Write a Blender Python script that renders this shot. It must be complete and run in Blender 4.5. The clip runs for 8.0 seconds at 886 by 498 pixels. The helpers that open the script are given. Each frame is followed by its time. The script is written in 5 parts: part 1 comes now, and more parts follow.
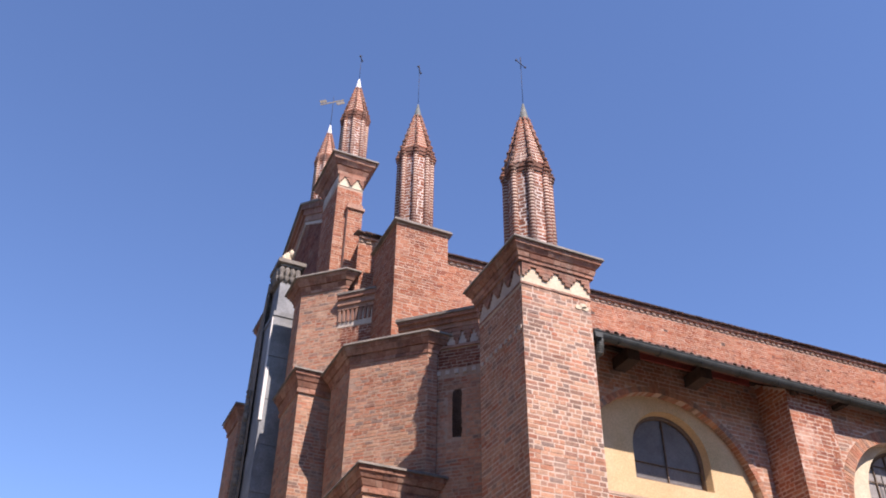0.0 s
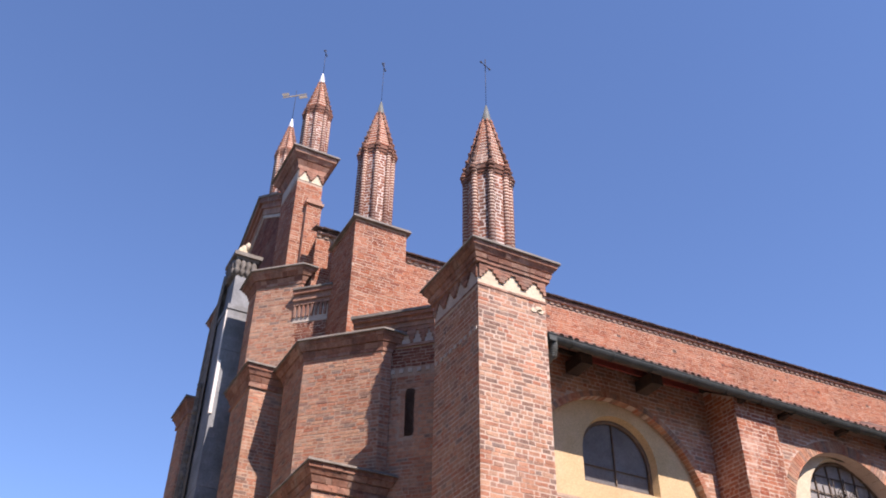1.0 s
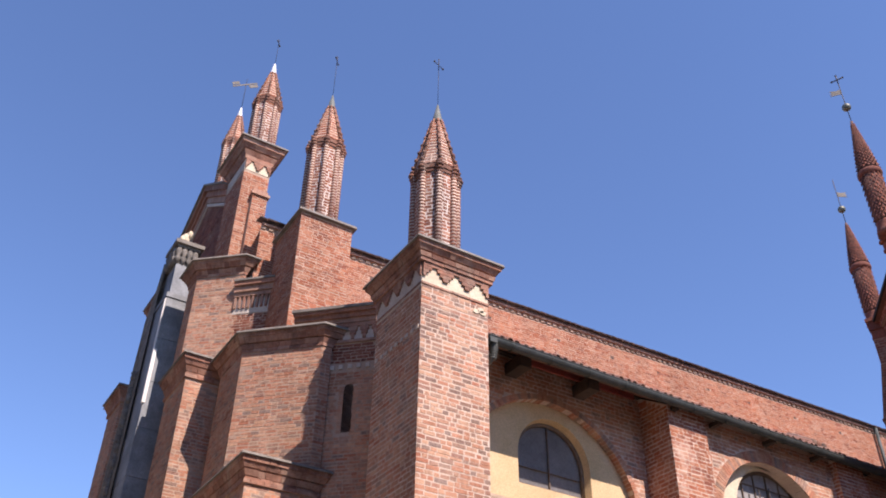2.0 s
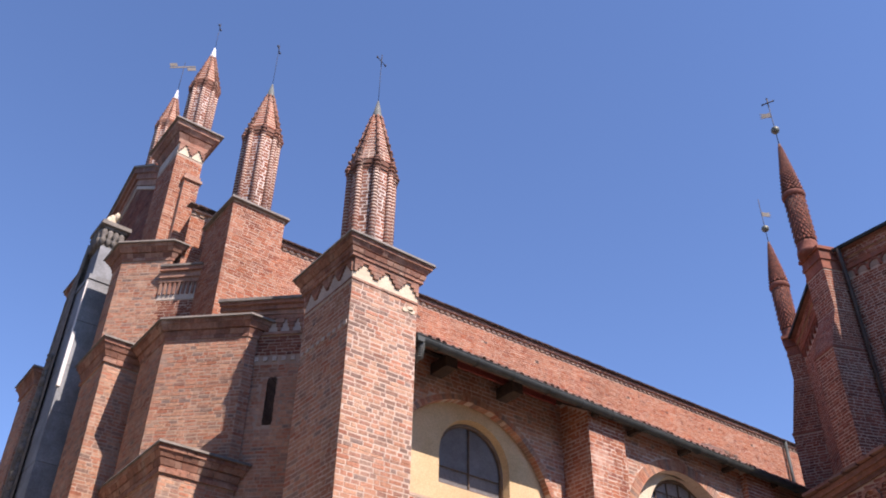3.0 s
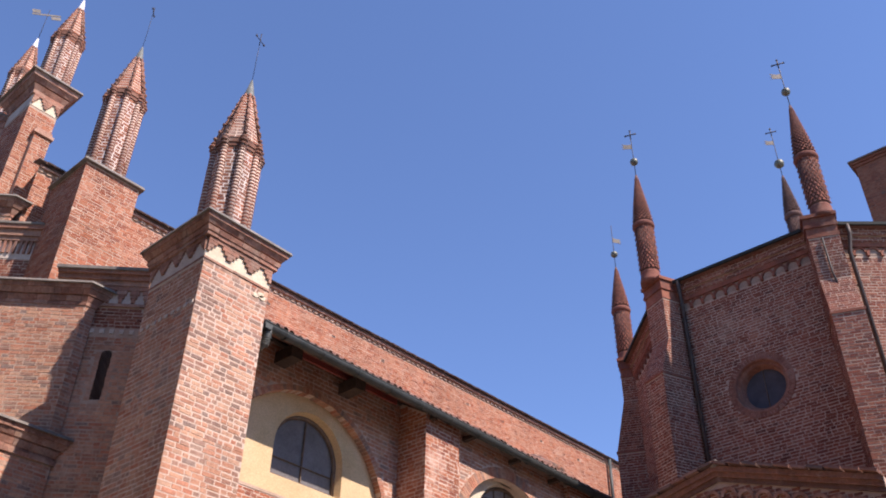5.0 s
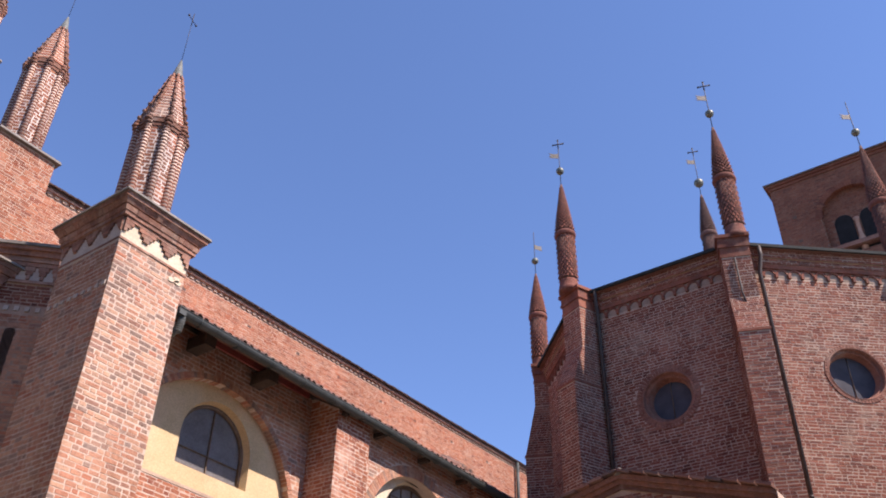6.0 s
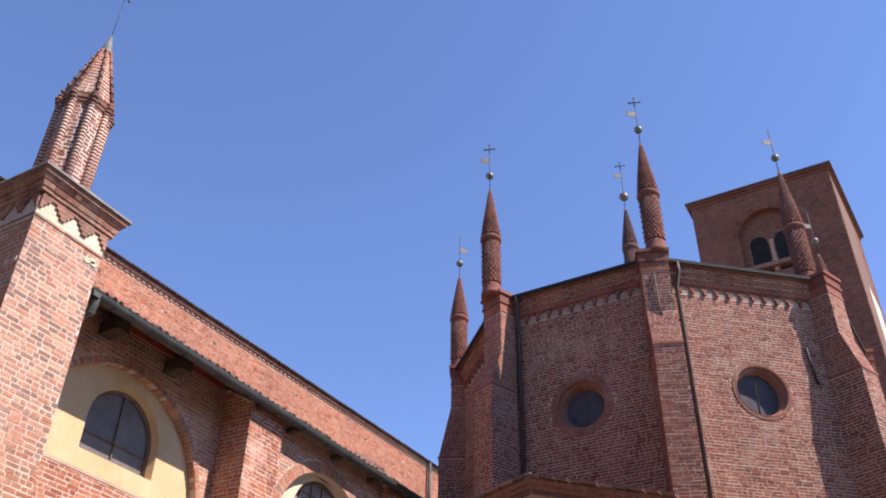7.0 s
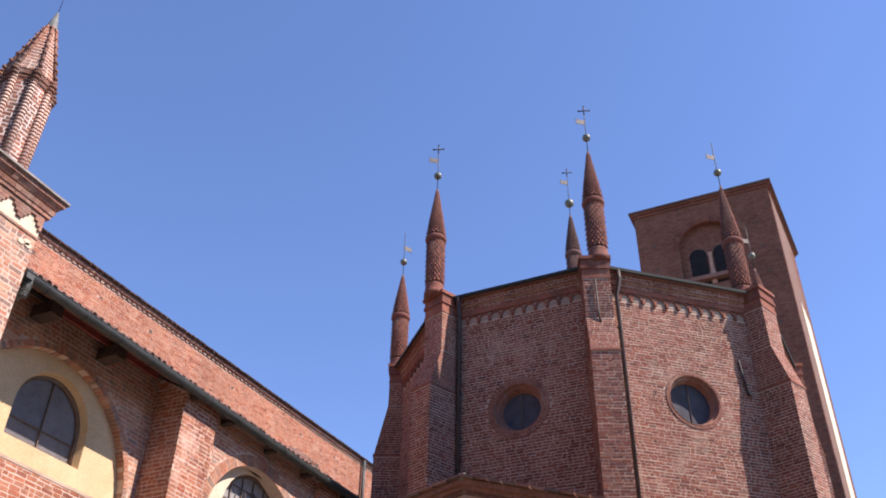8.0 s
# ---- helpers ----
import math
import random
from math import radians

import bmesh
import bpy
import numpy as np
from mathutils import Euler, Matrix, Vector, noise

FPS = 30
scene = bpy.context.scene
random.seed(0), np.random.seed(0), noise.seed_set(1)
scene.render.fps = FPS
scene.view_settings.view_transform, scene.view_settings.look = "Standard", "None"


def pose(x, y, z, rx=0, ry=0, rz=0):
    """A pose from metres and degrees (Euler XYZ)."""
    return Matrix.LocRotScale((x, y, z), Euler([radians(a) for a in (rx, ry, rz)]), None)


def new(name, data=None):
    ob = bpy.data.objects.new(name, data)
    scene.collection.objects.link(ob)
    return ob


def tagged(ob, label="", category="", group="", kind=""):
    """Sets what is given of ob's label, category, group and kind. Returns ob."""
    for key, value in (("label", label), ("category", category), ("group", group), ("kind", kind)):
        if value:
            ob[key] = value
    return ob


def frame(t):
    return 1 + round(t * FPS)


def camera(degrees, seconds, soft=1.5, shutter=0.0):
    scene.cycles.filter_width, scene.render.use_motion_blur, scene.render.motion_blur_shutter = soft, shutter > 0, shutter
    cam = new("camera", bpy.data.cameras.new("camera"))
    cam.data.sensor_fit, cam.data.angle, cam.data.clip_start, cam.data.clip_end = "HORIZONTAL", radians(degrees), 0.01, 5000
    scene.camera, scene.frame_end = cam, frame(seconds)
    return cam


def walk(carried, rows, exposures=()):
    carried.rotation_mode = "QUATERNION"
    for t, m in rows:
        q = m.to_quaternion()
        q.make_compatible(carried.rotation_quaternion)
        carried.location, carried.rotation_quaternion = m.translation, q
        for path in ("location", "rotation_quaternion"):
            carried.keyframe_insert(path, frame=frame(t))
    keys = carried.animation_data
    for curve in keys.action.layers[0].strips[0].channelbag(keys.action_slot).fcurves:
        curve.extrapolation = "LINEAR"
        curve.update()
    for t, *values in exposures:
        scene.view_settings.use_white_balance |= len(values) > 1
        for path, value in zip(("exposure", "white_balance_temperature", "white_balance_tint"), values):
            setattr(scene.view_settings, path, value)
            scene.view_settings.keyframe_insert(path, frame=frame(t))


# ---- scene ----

cam = camera(52.3, 8.0, 1.9)
EYE = 1.6
PATH = [
    (0.0, -23.98, 36.21, 0.87),
    (0.5, -25.31, 36.21, 0.94),
    (1.0, -27.27, 36.20, 0.96),
    (1.5, -29.26, 36.19, 0.98),
    (3.0, -36.88, 36.15, 1.08),
    (3.5, -39.56, 36.17, 1.07),
    (4.0, -42.41, 36.19, 1.10),
    (4.5, -45.09, 36.17, 1.10),
    (6.0, -54.01, 36.14, 1.17),
    (6.5, -56.92, 36.16, 1.24),
    (7.0, -59.84, 36.19, 1.25),
    (7.5, -62.46, 36.22, 1.31),
    (8.0, -64.19, 36.20, 1.36),
]
walk(cam, [(t, pose(0, 0, EYE, 90 + pitch, 0, yaw) @ pose(0, 0, 0, 0, 0, roll)) for t, yaw, pitch, roll in PATH], [(0.0, 0.82, 6500.0, 25.0), (4.5, 0.83, 6500.0, 25.0), (8.0, 0.97, 6500.0, 25.0)])

# ---- light: one high sun from the south-east side of the church, clear sky ----
SUN_AZ, SUN_EL = radians(-82.0), radians(50.0)
sun_way = Vector((math.cos(SUN_AZ) * math.cos(SUN_EL), math.sin(SUN_AZ) * math.cos(SUN_EL), math.sin(SUN_EL)))
sun_data = bpy.data.lights.new("sun", "SUN")
sun_data.energy, sun_data.angle, sun_data.color = 4.5, radians(0.53), (1.0, 0.91, 0.79)
sun = new("sun", sun_data)
sun.matrix_world = Matrix.Translation((0, 0, 40)) @ sun_way.to_track_quat("Z", "Y").to_matrix().to_4x4()
world = bpy.data.worlds.new("world")
scene.world = world
world.use_nodes = True
wn = world.node_tree
sky = wn.nodes.new("ShaderNodeTexSky")
sky.sky_type, sky.sun_disc = "NISHITA", False
sky.sun_elevation, sky.sun_rotation = SUN_EL, math.pi / 2 - SUN_AZ
sky.air_density, sky.dust_density, sky.ozone_density = 1.0, 0.0, 7.2
wn.nodes["Background"].inputs["Strength"].default_value = 0.122
wn.links.new(sky.outputs[0], wn.nodes["Background"].inputs["Color"])


# ---- materials ----
def material(name, rough=0.8, metal=0.0):
    m = bpy.data.materials.new(name)
    m.use_nodes = True
    b = m.node_tree.nodes["Principled BSDF"]
    b.inputs["Roughness"].default_value, b.inputs["Metallic"].default_value = rough, metal
    b.inputs["Specular IOR Level"].default_value = 0.25
    return m, m.node_tree, b


def ramp(nt, stops, source):
    r = nt.nodes.new("ShaderNodeValToRGB")
    e = r.color_ramp.elements
    while len(e) < len(stops):
        e.new(0.5)
    for el, (p, c) in zip(e, stops):
        el.position, el.color = p, (*c, 1)
    nt.links.new(source, r.inputs[0])
    return r.outputs[0]


def noise_tex(nt, scale, detail=6.0, rough=0.6, stretch=(1, 1, 1)):
    co = nt.nodes.new("ShaderNodeNewGeometry").outputs["Position"]
    mp = nt.nodes.new("ShaderNodeMapping")
    mp.inputs["Scale"].default_value = stretch
    nt.links.new(co, mp.inputs[0])
    n = nt.nodes.new("ShaderNodeTexNoise")
    n.inputs["Scale"].default_value, n.inputs["Detail"].default_value, n.inputs["Roughness"].default_value = scale, detail, rough
    nt.links.new(mp.outputs[0], n.inputs["Vector"])
    return n.outputs["Fac"]


def mixed(nt, fac, a, b, blend="MIX"):
    m = nt.nodes.new("ShaderNodeMix")
    m.data_type, m.blend_type = "RGBA", blend
    for sock, v in ((m.inputs[0], fac), (m.inputs[6], a), (m.inputs[7], b)):
        if isinstance(v, (int, float)):
            sock.default_value = v
        elif isinstance(v, tuple):
            sock.default_value = (*v, 1)
        else:
            nt.links.new(v, sock)
    return m.outputs[2]


def bump(nt, bsdf, height, strength, distance):
    b = nt.nodes.new("ShaderNodeBump")
    b.inputs["Strength"].default_value, b.inputs["Distance"].default_value = strength, distance
    nt.links.new(height, b.inputs["Height"])
    nt.links.new(b.outputs[0], bsdf.inputs["Normal"])


def worn(name, dark, light, rough=0.8, scale=3.0, fine=40.0, depth=0.004, stain=(0.5, 0.5, 0.5), amount=0.3, metal=0.0, stretch=(1, 1, 0.35)):
    """A plain weathered surface: two tones by a broad noise, fine grain, stains and relief."""
    m, nt, b = material(name, rough, metal)
    base = ramp(nt, [(0.3, dark), (0.7, light)], noise_tex(nt, scale, 5, 0.6))
    grain = ramp(nt, [(0.35, (0.8, 0.8, 0.8)), (0.65, (1.08, 1.08, 1.08))], noise_tex(nt, fine, 3, 0.7))
    c = mixed(nt, 1.0, base, grain, "MULTIPLY")
    spots = ramp(nt, [(0.52, (0, 0, 0)), (0.7, (amount,) * 3)], noise_tex(nt, scale * 0.7, 8, 0.7, stretch))
    c = mixed(nt, spots, c, stain)
    nt.links.new(c, b.inputs["Base Color"])
    bump(nt, b, noise_tex(nt, fine, 4, 0.7), 0.5, depth)
    return m


def brick_material(name, tones, lime, lime_amount, by_object=False, soot_amount=0.45, soot_from=0.58):
    """Single bricks: a fired tone for each, flecks and grain on it, and lime smears and soot in patches."""
    m, nt, b = material(name, 0.9)
    source = nt.nodes.new("ShaderNodeObjectInfo").outputs["Random"] if by_object else nt.nodes.new("ShaderNodeNewGeometry").outputs["Random Per Island"]
    base = ramp(nt, [(n / (len(tones) - 1), t) for n, t in enumerate(tones)], source)
    grain = ramp(nt, [(0.28, (0.66, 0.64, 0.64)), (0.5, (1.0, 1.0, 1.0)), (0.72, (1.28, 1.27, 1.26))], noise_tex(nt, 14, 6, 0.75))
    c = mixed(nt, 1.0, base, grain, "MULTIPLY")
    broad = ramp(nt, [(0.32, (0.66, 0.62, 0.6)), (0.55, (1.0, 1.0, 1.0)), (0.72, (1.16, 1.13, 1.1))], noise_tex(nt, 0.7, 8, 0.7, (1, 1, 0.6)))
    c = mixed(nt, 1.0, c, broad, "MULTIPLY")
    smear = ramp(nt, [(0.54, (0, 0, 0)), (0.68, (0.6 * lime_amount,) * 3)], noise_tex(nt, 9, 6, 0.7, (1, 1, 1.6)))
    c = mixed(nt, smear, c, lime)
    wash = ramp(nt, [(0.54, (0, 0, 0)), (0.7, (min(1.0, 1.5 * lime_amount),) * 3)], noise_tex(nt, 1.3, 9, 0.72, (1, 1, 0.8)))
    c = mixed(nt, wash, c, lime)
    soot = ramp(nt, [(soot_from, (0, 0, 0)), (soot_from + 0.2, (soot_amount,) * 3)], noise_tex(nt, 1.1, 9, 0.72, (1.6, 1.6, 0.5)))
    c = mixed(nt, soot, c, (0.085, 0.065, 0.055))
    nt.links.new(c, b.inputs["Base Color"])
    bump(nt, b, noise_tex(nt, 55, 6, 0.75), 0.8, 0.008)
    return m


WARM = [(0.428, 0.209, 0.13), (0.493, 0.265, 0.167), (0.4, 0.163, 0.098), (0.53, 0.321, 0.209), (0.456, 0.228, 0.144), (0.316, 0.186, 0.14), (0.502, 0.288, 0.186), (0.446, 0.186, 0.112), (0.521, 0.316, 0.205), (0.27, 0.195, 0.158), (0.474, 0.251, 0.158)]
RED = [(0.36, 0.125, 0.066), (0.40, 0.155, 0.084), (0.31, 0.097, 0.053), (0.42, 0.19, 0.11), (0.35, 0.132, 0.07), (0.24, 0.088, 0.058), (0.38, 0.146, 0.078), (0.43, 0.21, 0.13), (0.29, 0.114, 0.07)]
DEEP = [(0.22, 0.072, 0.043), (0.265, 0.092, 0.055), (0.185, 0.058, 0.038), (0.285, 0.115, 0.07), (0.23, 0.08, 0.049), (0.14, 0.054, 0.038), (0.245, 0.086, 0.053), (0.30, 0.13, 0.083)]
BROWN = [(0.165, 0.062, 0.039), (0.20, 0.08, 0.048), (0.14, 0.05, 0.034), (0.22, 0.098, 0.06), (0.115, 0.046, 0.034)]
BRICK = brick_material("old warm brick", WARM, (0.60, 0.42, 0.30), 0.36)
PIER = [t for n, t in enumerate(WARM) for t in ([t, (0.23, 0.155, 0.122)] if n % 4 == 1 else [t, (0.50, 0.31, 0.205)] if n % 4 == 3 else [t])]
BRICK_ONE = brick_material("old warm brick, single", PIER, (0.54, 0.375, 0.265), 0.45, True)
BRICK_LIMED = brick_material("lime-smeared brick", RED, (0.60, 0.43, 0.33), 0.6)
BRICK_RED = brick_material("red brick", RED, (0.54, 0.36, 0.26), 0.26)
BRICK_DEEP = brick_material("deep brown-red brick", DEEP, (0.45, 0.33, 0.235), 0.33)
BRICK_PILASTER = brick_material("pilaster brick", [tuple(1.06 * c for c in t) for t in DEEP], (0.45, 0.33, 0.24), 0.22, False, 0.6, 0.5)
MOULDED_RED = brick_material("dark red moulded brick", [(0.24, 0.085, 0.052), (0.29, 0.11, 0.068), (0.20, 0.07, 0.046)], (0.36, 0.26, 0.19), 0.3, False, 0.6, 0.48)
MOULDED_ROSE = brick_material("brown moulded brick", [(0.26, 0.118, 0.08), (0.30, 0.15, 0.105), (0.22, 0.095, 0.065)], (0.42, 0.32, 0.24), 0.35)
BRICK_PIN = brick_material("pinnacle brick", [tuple(0.8 * c for c in t) for t in RED], (0.5, 0.38, 0.3), 0.2, False, 0.6, 0.5)
RIB = brick_material("sooty moulded rib", [(0.20, 0.095, 0.065), (0.27, 0.13, 0.085), (0.14, 0.075, 0.055)], (0.36, 0.29, 0.24), 0.5, False, 0.6, 0.48)
BRICK_SOOT = brick_material("sooty brick", RED, (0.52, 0.42, 0.35), 0.4, False, 0.72, 0.42)
BRICK_DARK = brick_material("dark red-brown brick", BROWN, (0.30, 0.19, 0.13), 0.25)
MORTAR_DARK = worn("dark red mortar", (0.15, 0.085, 0.06), (0.21, 0.13, 0.092), 0.95, 2.5, 60, 0.004, (0.15, 0.1, 0.08), 0.4)
MORTAR_TERRA = worn("red-stained mortar", (0.42, 0.28, 0.20), (0.54, 0.38, 0.28), 0.95, 2.5, 60, 0.004, (0.22, 0.15, 0.12), 0.45)
MORTAR_BUFF = worn("buff mortar", (0.40, 0.29, 0.21), (0.54, 0.41, 0.31), 0.95, 2.5, 60, 0.004, (0.26, 0.2, 0.16), 0.45)
MORTAR_WHITE = worn("fresh white mortar", (0.58, 0.50, 0.43), (0.72, 0.64, 0.56), 0.95, 2.5, 60, 0.004, (0.25, 0.2, 0.17), 0.55)
MORTAR = worn("lime mortar", (0.53, 0.41, 0.32), (0.67, 0.535, 0.425), 0.95, 2.5, 60, 0.004, (0.3, 0.25, 0.22), 0.4)
MORTAR_RED = worn("reddish mortar", (0.40, 0.295, 0.22), (0.52, 0.40, 0.305), 0.95, 2.5, 60, 0.004, (0.22, 0.17, 0.15), 0.4)
MOULDED = brick_material("moulded brick", [(0.42, 0.22, 0.15), (0.25, 0.125, 0.088), (0.36, 0.2, 0.14), (0.46, 0.28, 0.2), (0.30, 0.15, 0.10), (0.40, 0.2, 0.135)], (0.50, 0.39, 0.30), 0.5, False, 0.6, 0.5)
SLATE = worn("grey-brown stone slab", (0.16, 0.145, 0.125), (0.27, 0.245, 0.21), 0.85, 4, 30, 0.006, (0.12, 0.12, 0.10), 0.5)
OCHRE = worn("ochre plaster", (0.56, 0.41, 0.22), (0.70, 0.53, 0.31), 0.92, 1.3, 35, 0.003, (0.42, 0.33, 0.22), 0.55)
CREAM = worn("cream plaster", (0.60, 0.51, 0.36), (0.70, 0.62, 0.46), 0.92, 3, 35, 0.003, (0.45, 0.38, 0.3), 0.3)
BROWN_LIME = worn("brown lime plaster", (0.30, 0.22, 0.16), (0.40, 0.31, 0.235), 0.92, 3, 35, 0.004, (0.2, 0.15, 0.12), 0.5)
# Lighter copy of the window glass: sun on the pane is in its colour.
GLASS_SUNLIT = worn("glass painted sunlit", (0.26, 0.25, 0.24), (0.40, 0.39, 0.37), 0.4, 4, 30, 0.002, (0.1, 0.1, 0.1), 0.5)
PALE = worn("pale lime plaster", (0.48, 0.41, 0.34), (0.62, 0.55, 0.46), 0.92, 3, 35, 0.004, (0.28, 0.22, 0.19), 0.5)
TILE = brick_material("roof tile", [(0.24, 0.12, 0.085), (0.30, 0.155, 0.11), (0.19, 0.10, 0.08), (0.33, 0.19, 0.14), (0.14, 0.10, 0.085)], (0.2, 0.18, 0.14), 0.5)
TILE_DARK = brick_material("dark roof tile", [(0.09, 0.07, 0.06), (0.13, 0.09, 0.075), (0.07, 0.06, 0.055)], (0.14, 0.13, 0.11), 0.4)
TERRA = brick_material("scaled terracotta", [(0.23, 0.08, 0.05), (0.29, 0.11, 0.07), (0.15, 0.058, 0.042), (0.24, 0.10, 0.068)], (0.24, 0.18, 0.14), 0.35, False, 0.7, 0.5)
# Dark terracotta of the top pinnacle; elsewhere painted shade behind the scales.
TERRA_DARK = brick_material("dark terracotta and scale shade", [(0.10, 0.06, 0.05), (0.14, 0.08, 0.065), (0.08, 0.05, 0.045)], (0.16, 0.13, 0.11), 0.4)
WOOD = worn("dark eaves timber", (0.05, 0.036, 0.028), (0.10, 0.073, 0.055), 0.85, 5, 50, 0.003, (0.1, 0.08, 0.07), 0.3)
REDWOOD = worn("red-painted boards", (0.22, 0.045, 0.035), (0.30, 0.08, 0.06), 0.8, 5, 50, 0.002, (0.08, 0.04, 0.035), 0.5)
GUTTER = worn("weathered green-grey metal", (0.055, 0.065, 0.06), (0.10, 0.11, 0.105), 0.6, 3, 25, 0.001, (0.07, 0.075, 0.07), 0.5, 0.35)
LEAD = worn("lead sheet", (0.11, 0.12, 0.108), (0.18, 0.19, 0.172), 0.65, 5, 30, 0.001, (0.25, 0.28, 0.24), 0.4, 0.3)
BRIGHT = worn("bright zinc sheet", (0.66, 0.66, 0.63), (0.78, 0.78, 0.75), 0.5, 5, 30, 0.001, (0.5, 0.5, 0.46), 0.3, 0.1)
# Grey marble; part of the shade on the portal pier is in this tone.
MARBLE = worn("grey marble darkened for shade", (0.15, 0.165, 0.175), (0.30, 0.32, 0.33), 0.6, 1.6, 25, 0.002, (0.15, 0.14, 0.125), 0.5)
MARBLE_CARVED = worn("carved dark marble", (0.09, 0.085, 0.075), (0.26, 0.24, 0.21), 0.8, 6, 25, 0.006, (0.33, 0.30, 0.25), 0.6)
MARBLE_SUNLIT = worn("marble painted sunlit", (0.70, 0.68, 0.62), (0.82, 0.80, 0.74), 0.5, 3, 25, 0.002, (0.5, 0.46, 0.4), 0.3)
PIPE = worn("brown sheet-metal pipe", (0.055, 0.045, 0.04), (0.095, 0.08, 0.07), 0.6, 4, 30, 0.001, (0.05, 0.045, 0.04), 0.4, 0.3)
BLACK = worn("dark green paint on sheet metal", (0.018, 0.022, 0.02), (0.035, 0.04, 0.036), 0.85, 4, 30, 0.001, (0.05, 0.055, 0.05), 0.4)
IRON = worn("dark wrought iron", (0.035, 0.033, 0.033), (0.07, 0.065, 0.06), 0.6, 6, 40, 0.001, (0.1, 0.06, 0.04), 0.4, 0.6)
BALL = worn("verdigris copper ball", (0.11, 0.12, 0.10), (0.2, 0.21, 0.17), 0.5, 8, 40, 0.001, (0.2, 0.18, 0.1), 0.4, 0.5)
FLAG = worn("weathered sheet vane", (0.13, 0.12, 0.10), (0.22, 0.20, 0.17), 0.7, 8, 40, 0.001, (0.1, 0.09, 0.08), 0.4, 0.2)
FRAME = worn("old window timber", (0.12, 0.085, 0.06), (0.2, 0.15, 0.11), 0.8, 6, 60, 0.001, (0.25, 0.22, 0.18), 0.3)
DARK = worn("painted interior shade", (0.012, 0.012, 0.013), (0.02, 0.02, 0.022), 0.95, 3, 20, 0.001, (0.02, 0.02, 0.02), 0.1)
UNSEEN_GROUND = worn("unseen bounce ground", (0.22, 0.195, 0.17), (0.31, 0.28, 0.245), 0.9, 0.4, 15, 0.003, (0.18, 0.16, 0.14), 0.4, 0.0, (1, 1, 1))
UNSEEN_WALL = worn("unseen bounce wall", (0.26, 0.215, 0.16), (0.36, 0.305, 0.235), 0.9, 0.4, 15, 0.003, (0.15, 0.14, 0.12), 0.4, 0.0, (1, 1, 1))
GLASS, gnt, gb = material("old leaded glass", 0.6)
gb.inputs["Specular IOR Level"].default_value = 0.12
gnt.links.new(ramp(gnt, [(0.3, (0.045, 0.046, 0.055)), (0.7, (0.085, 0.087, 0.10))], noise_tex(gnt, 2.0, 4, 0.6)), gb.inputs["Base Color"])
bump(gnt, gb, noise_tex(gnt, 6, 2, 0.5), 0.3, 0.01)


GLASS_GREY = worn("grey dusty glass, paler where painted sunlit", (0.11, 0.105, 0.10), (0.20, 0.19, 0.185), 0.5, 1.6, 30, 0.002, (0.25, 0.24, 0.22), 0.5)
# Brown that paints the shade inside the slit and the putlog holes.
HOLE_SHADE = worn("painted brown shade of holes", (0.10, 0.066, 0.053), (0.15, 0.10, 0.08), 0.95, 3, 20, 0.001, (0.03, 0.02, 0.02), 0.2)


# ---- mesh building ----
# The front and nave are scaled about the eye: same view, shadows made to fit.
VIEW_SCALE, LIFT = 1.0, 0.0


def metres(p):
    """A place of the plan, scaled about the camera's eye to fit its view, in metres."""
    return (VIEW_SCALE * p[0], VIEW_SCALE * p[1], EYE + LIFT + VIEW_SCALE * (p[2] - EYE))


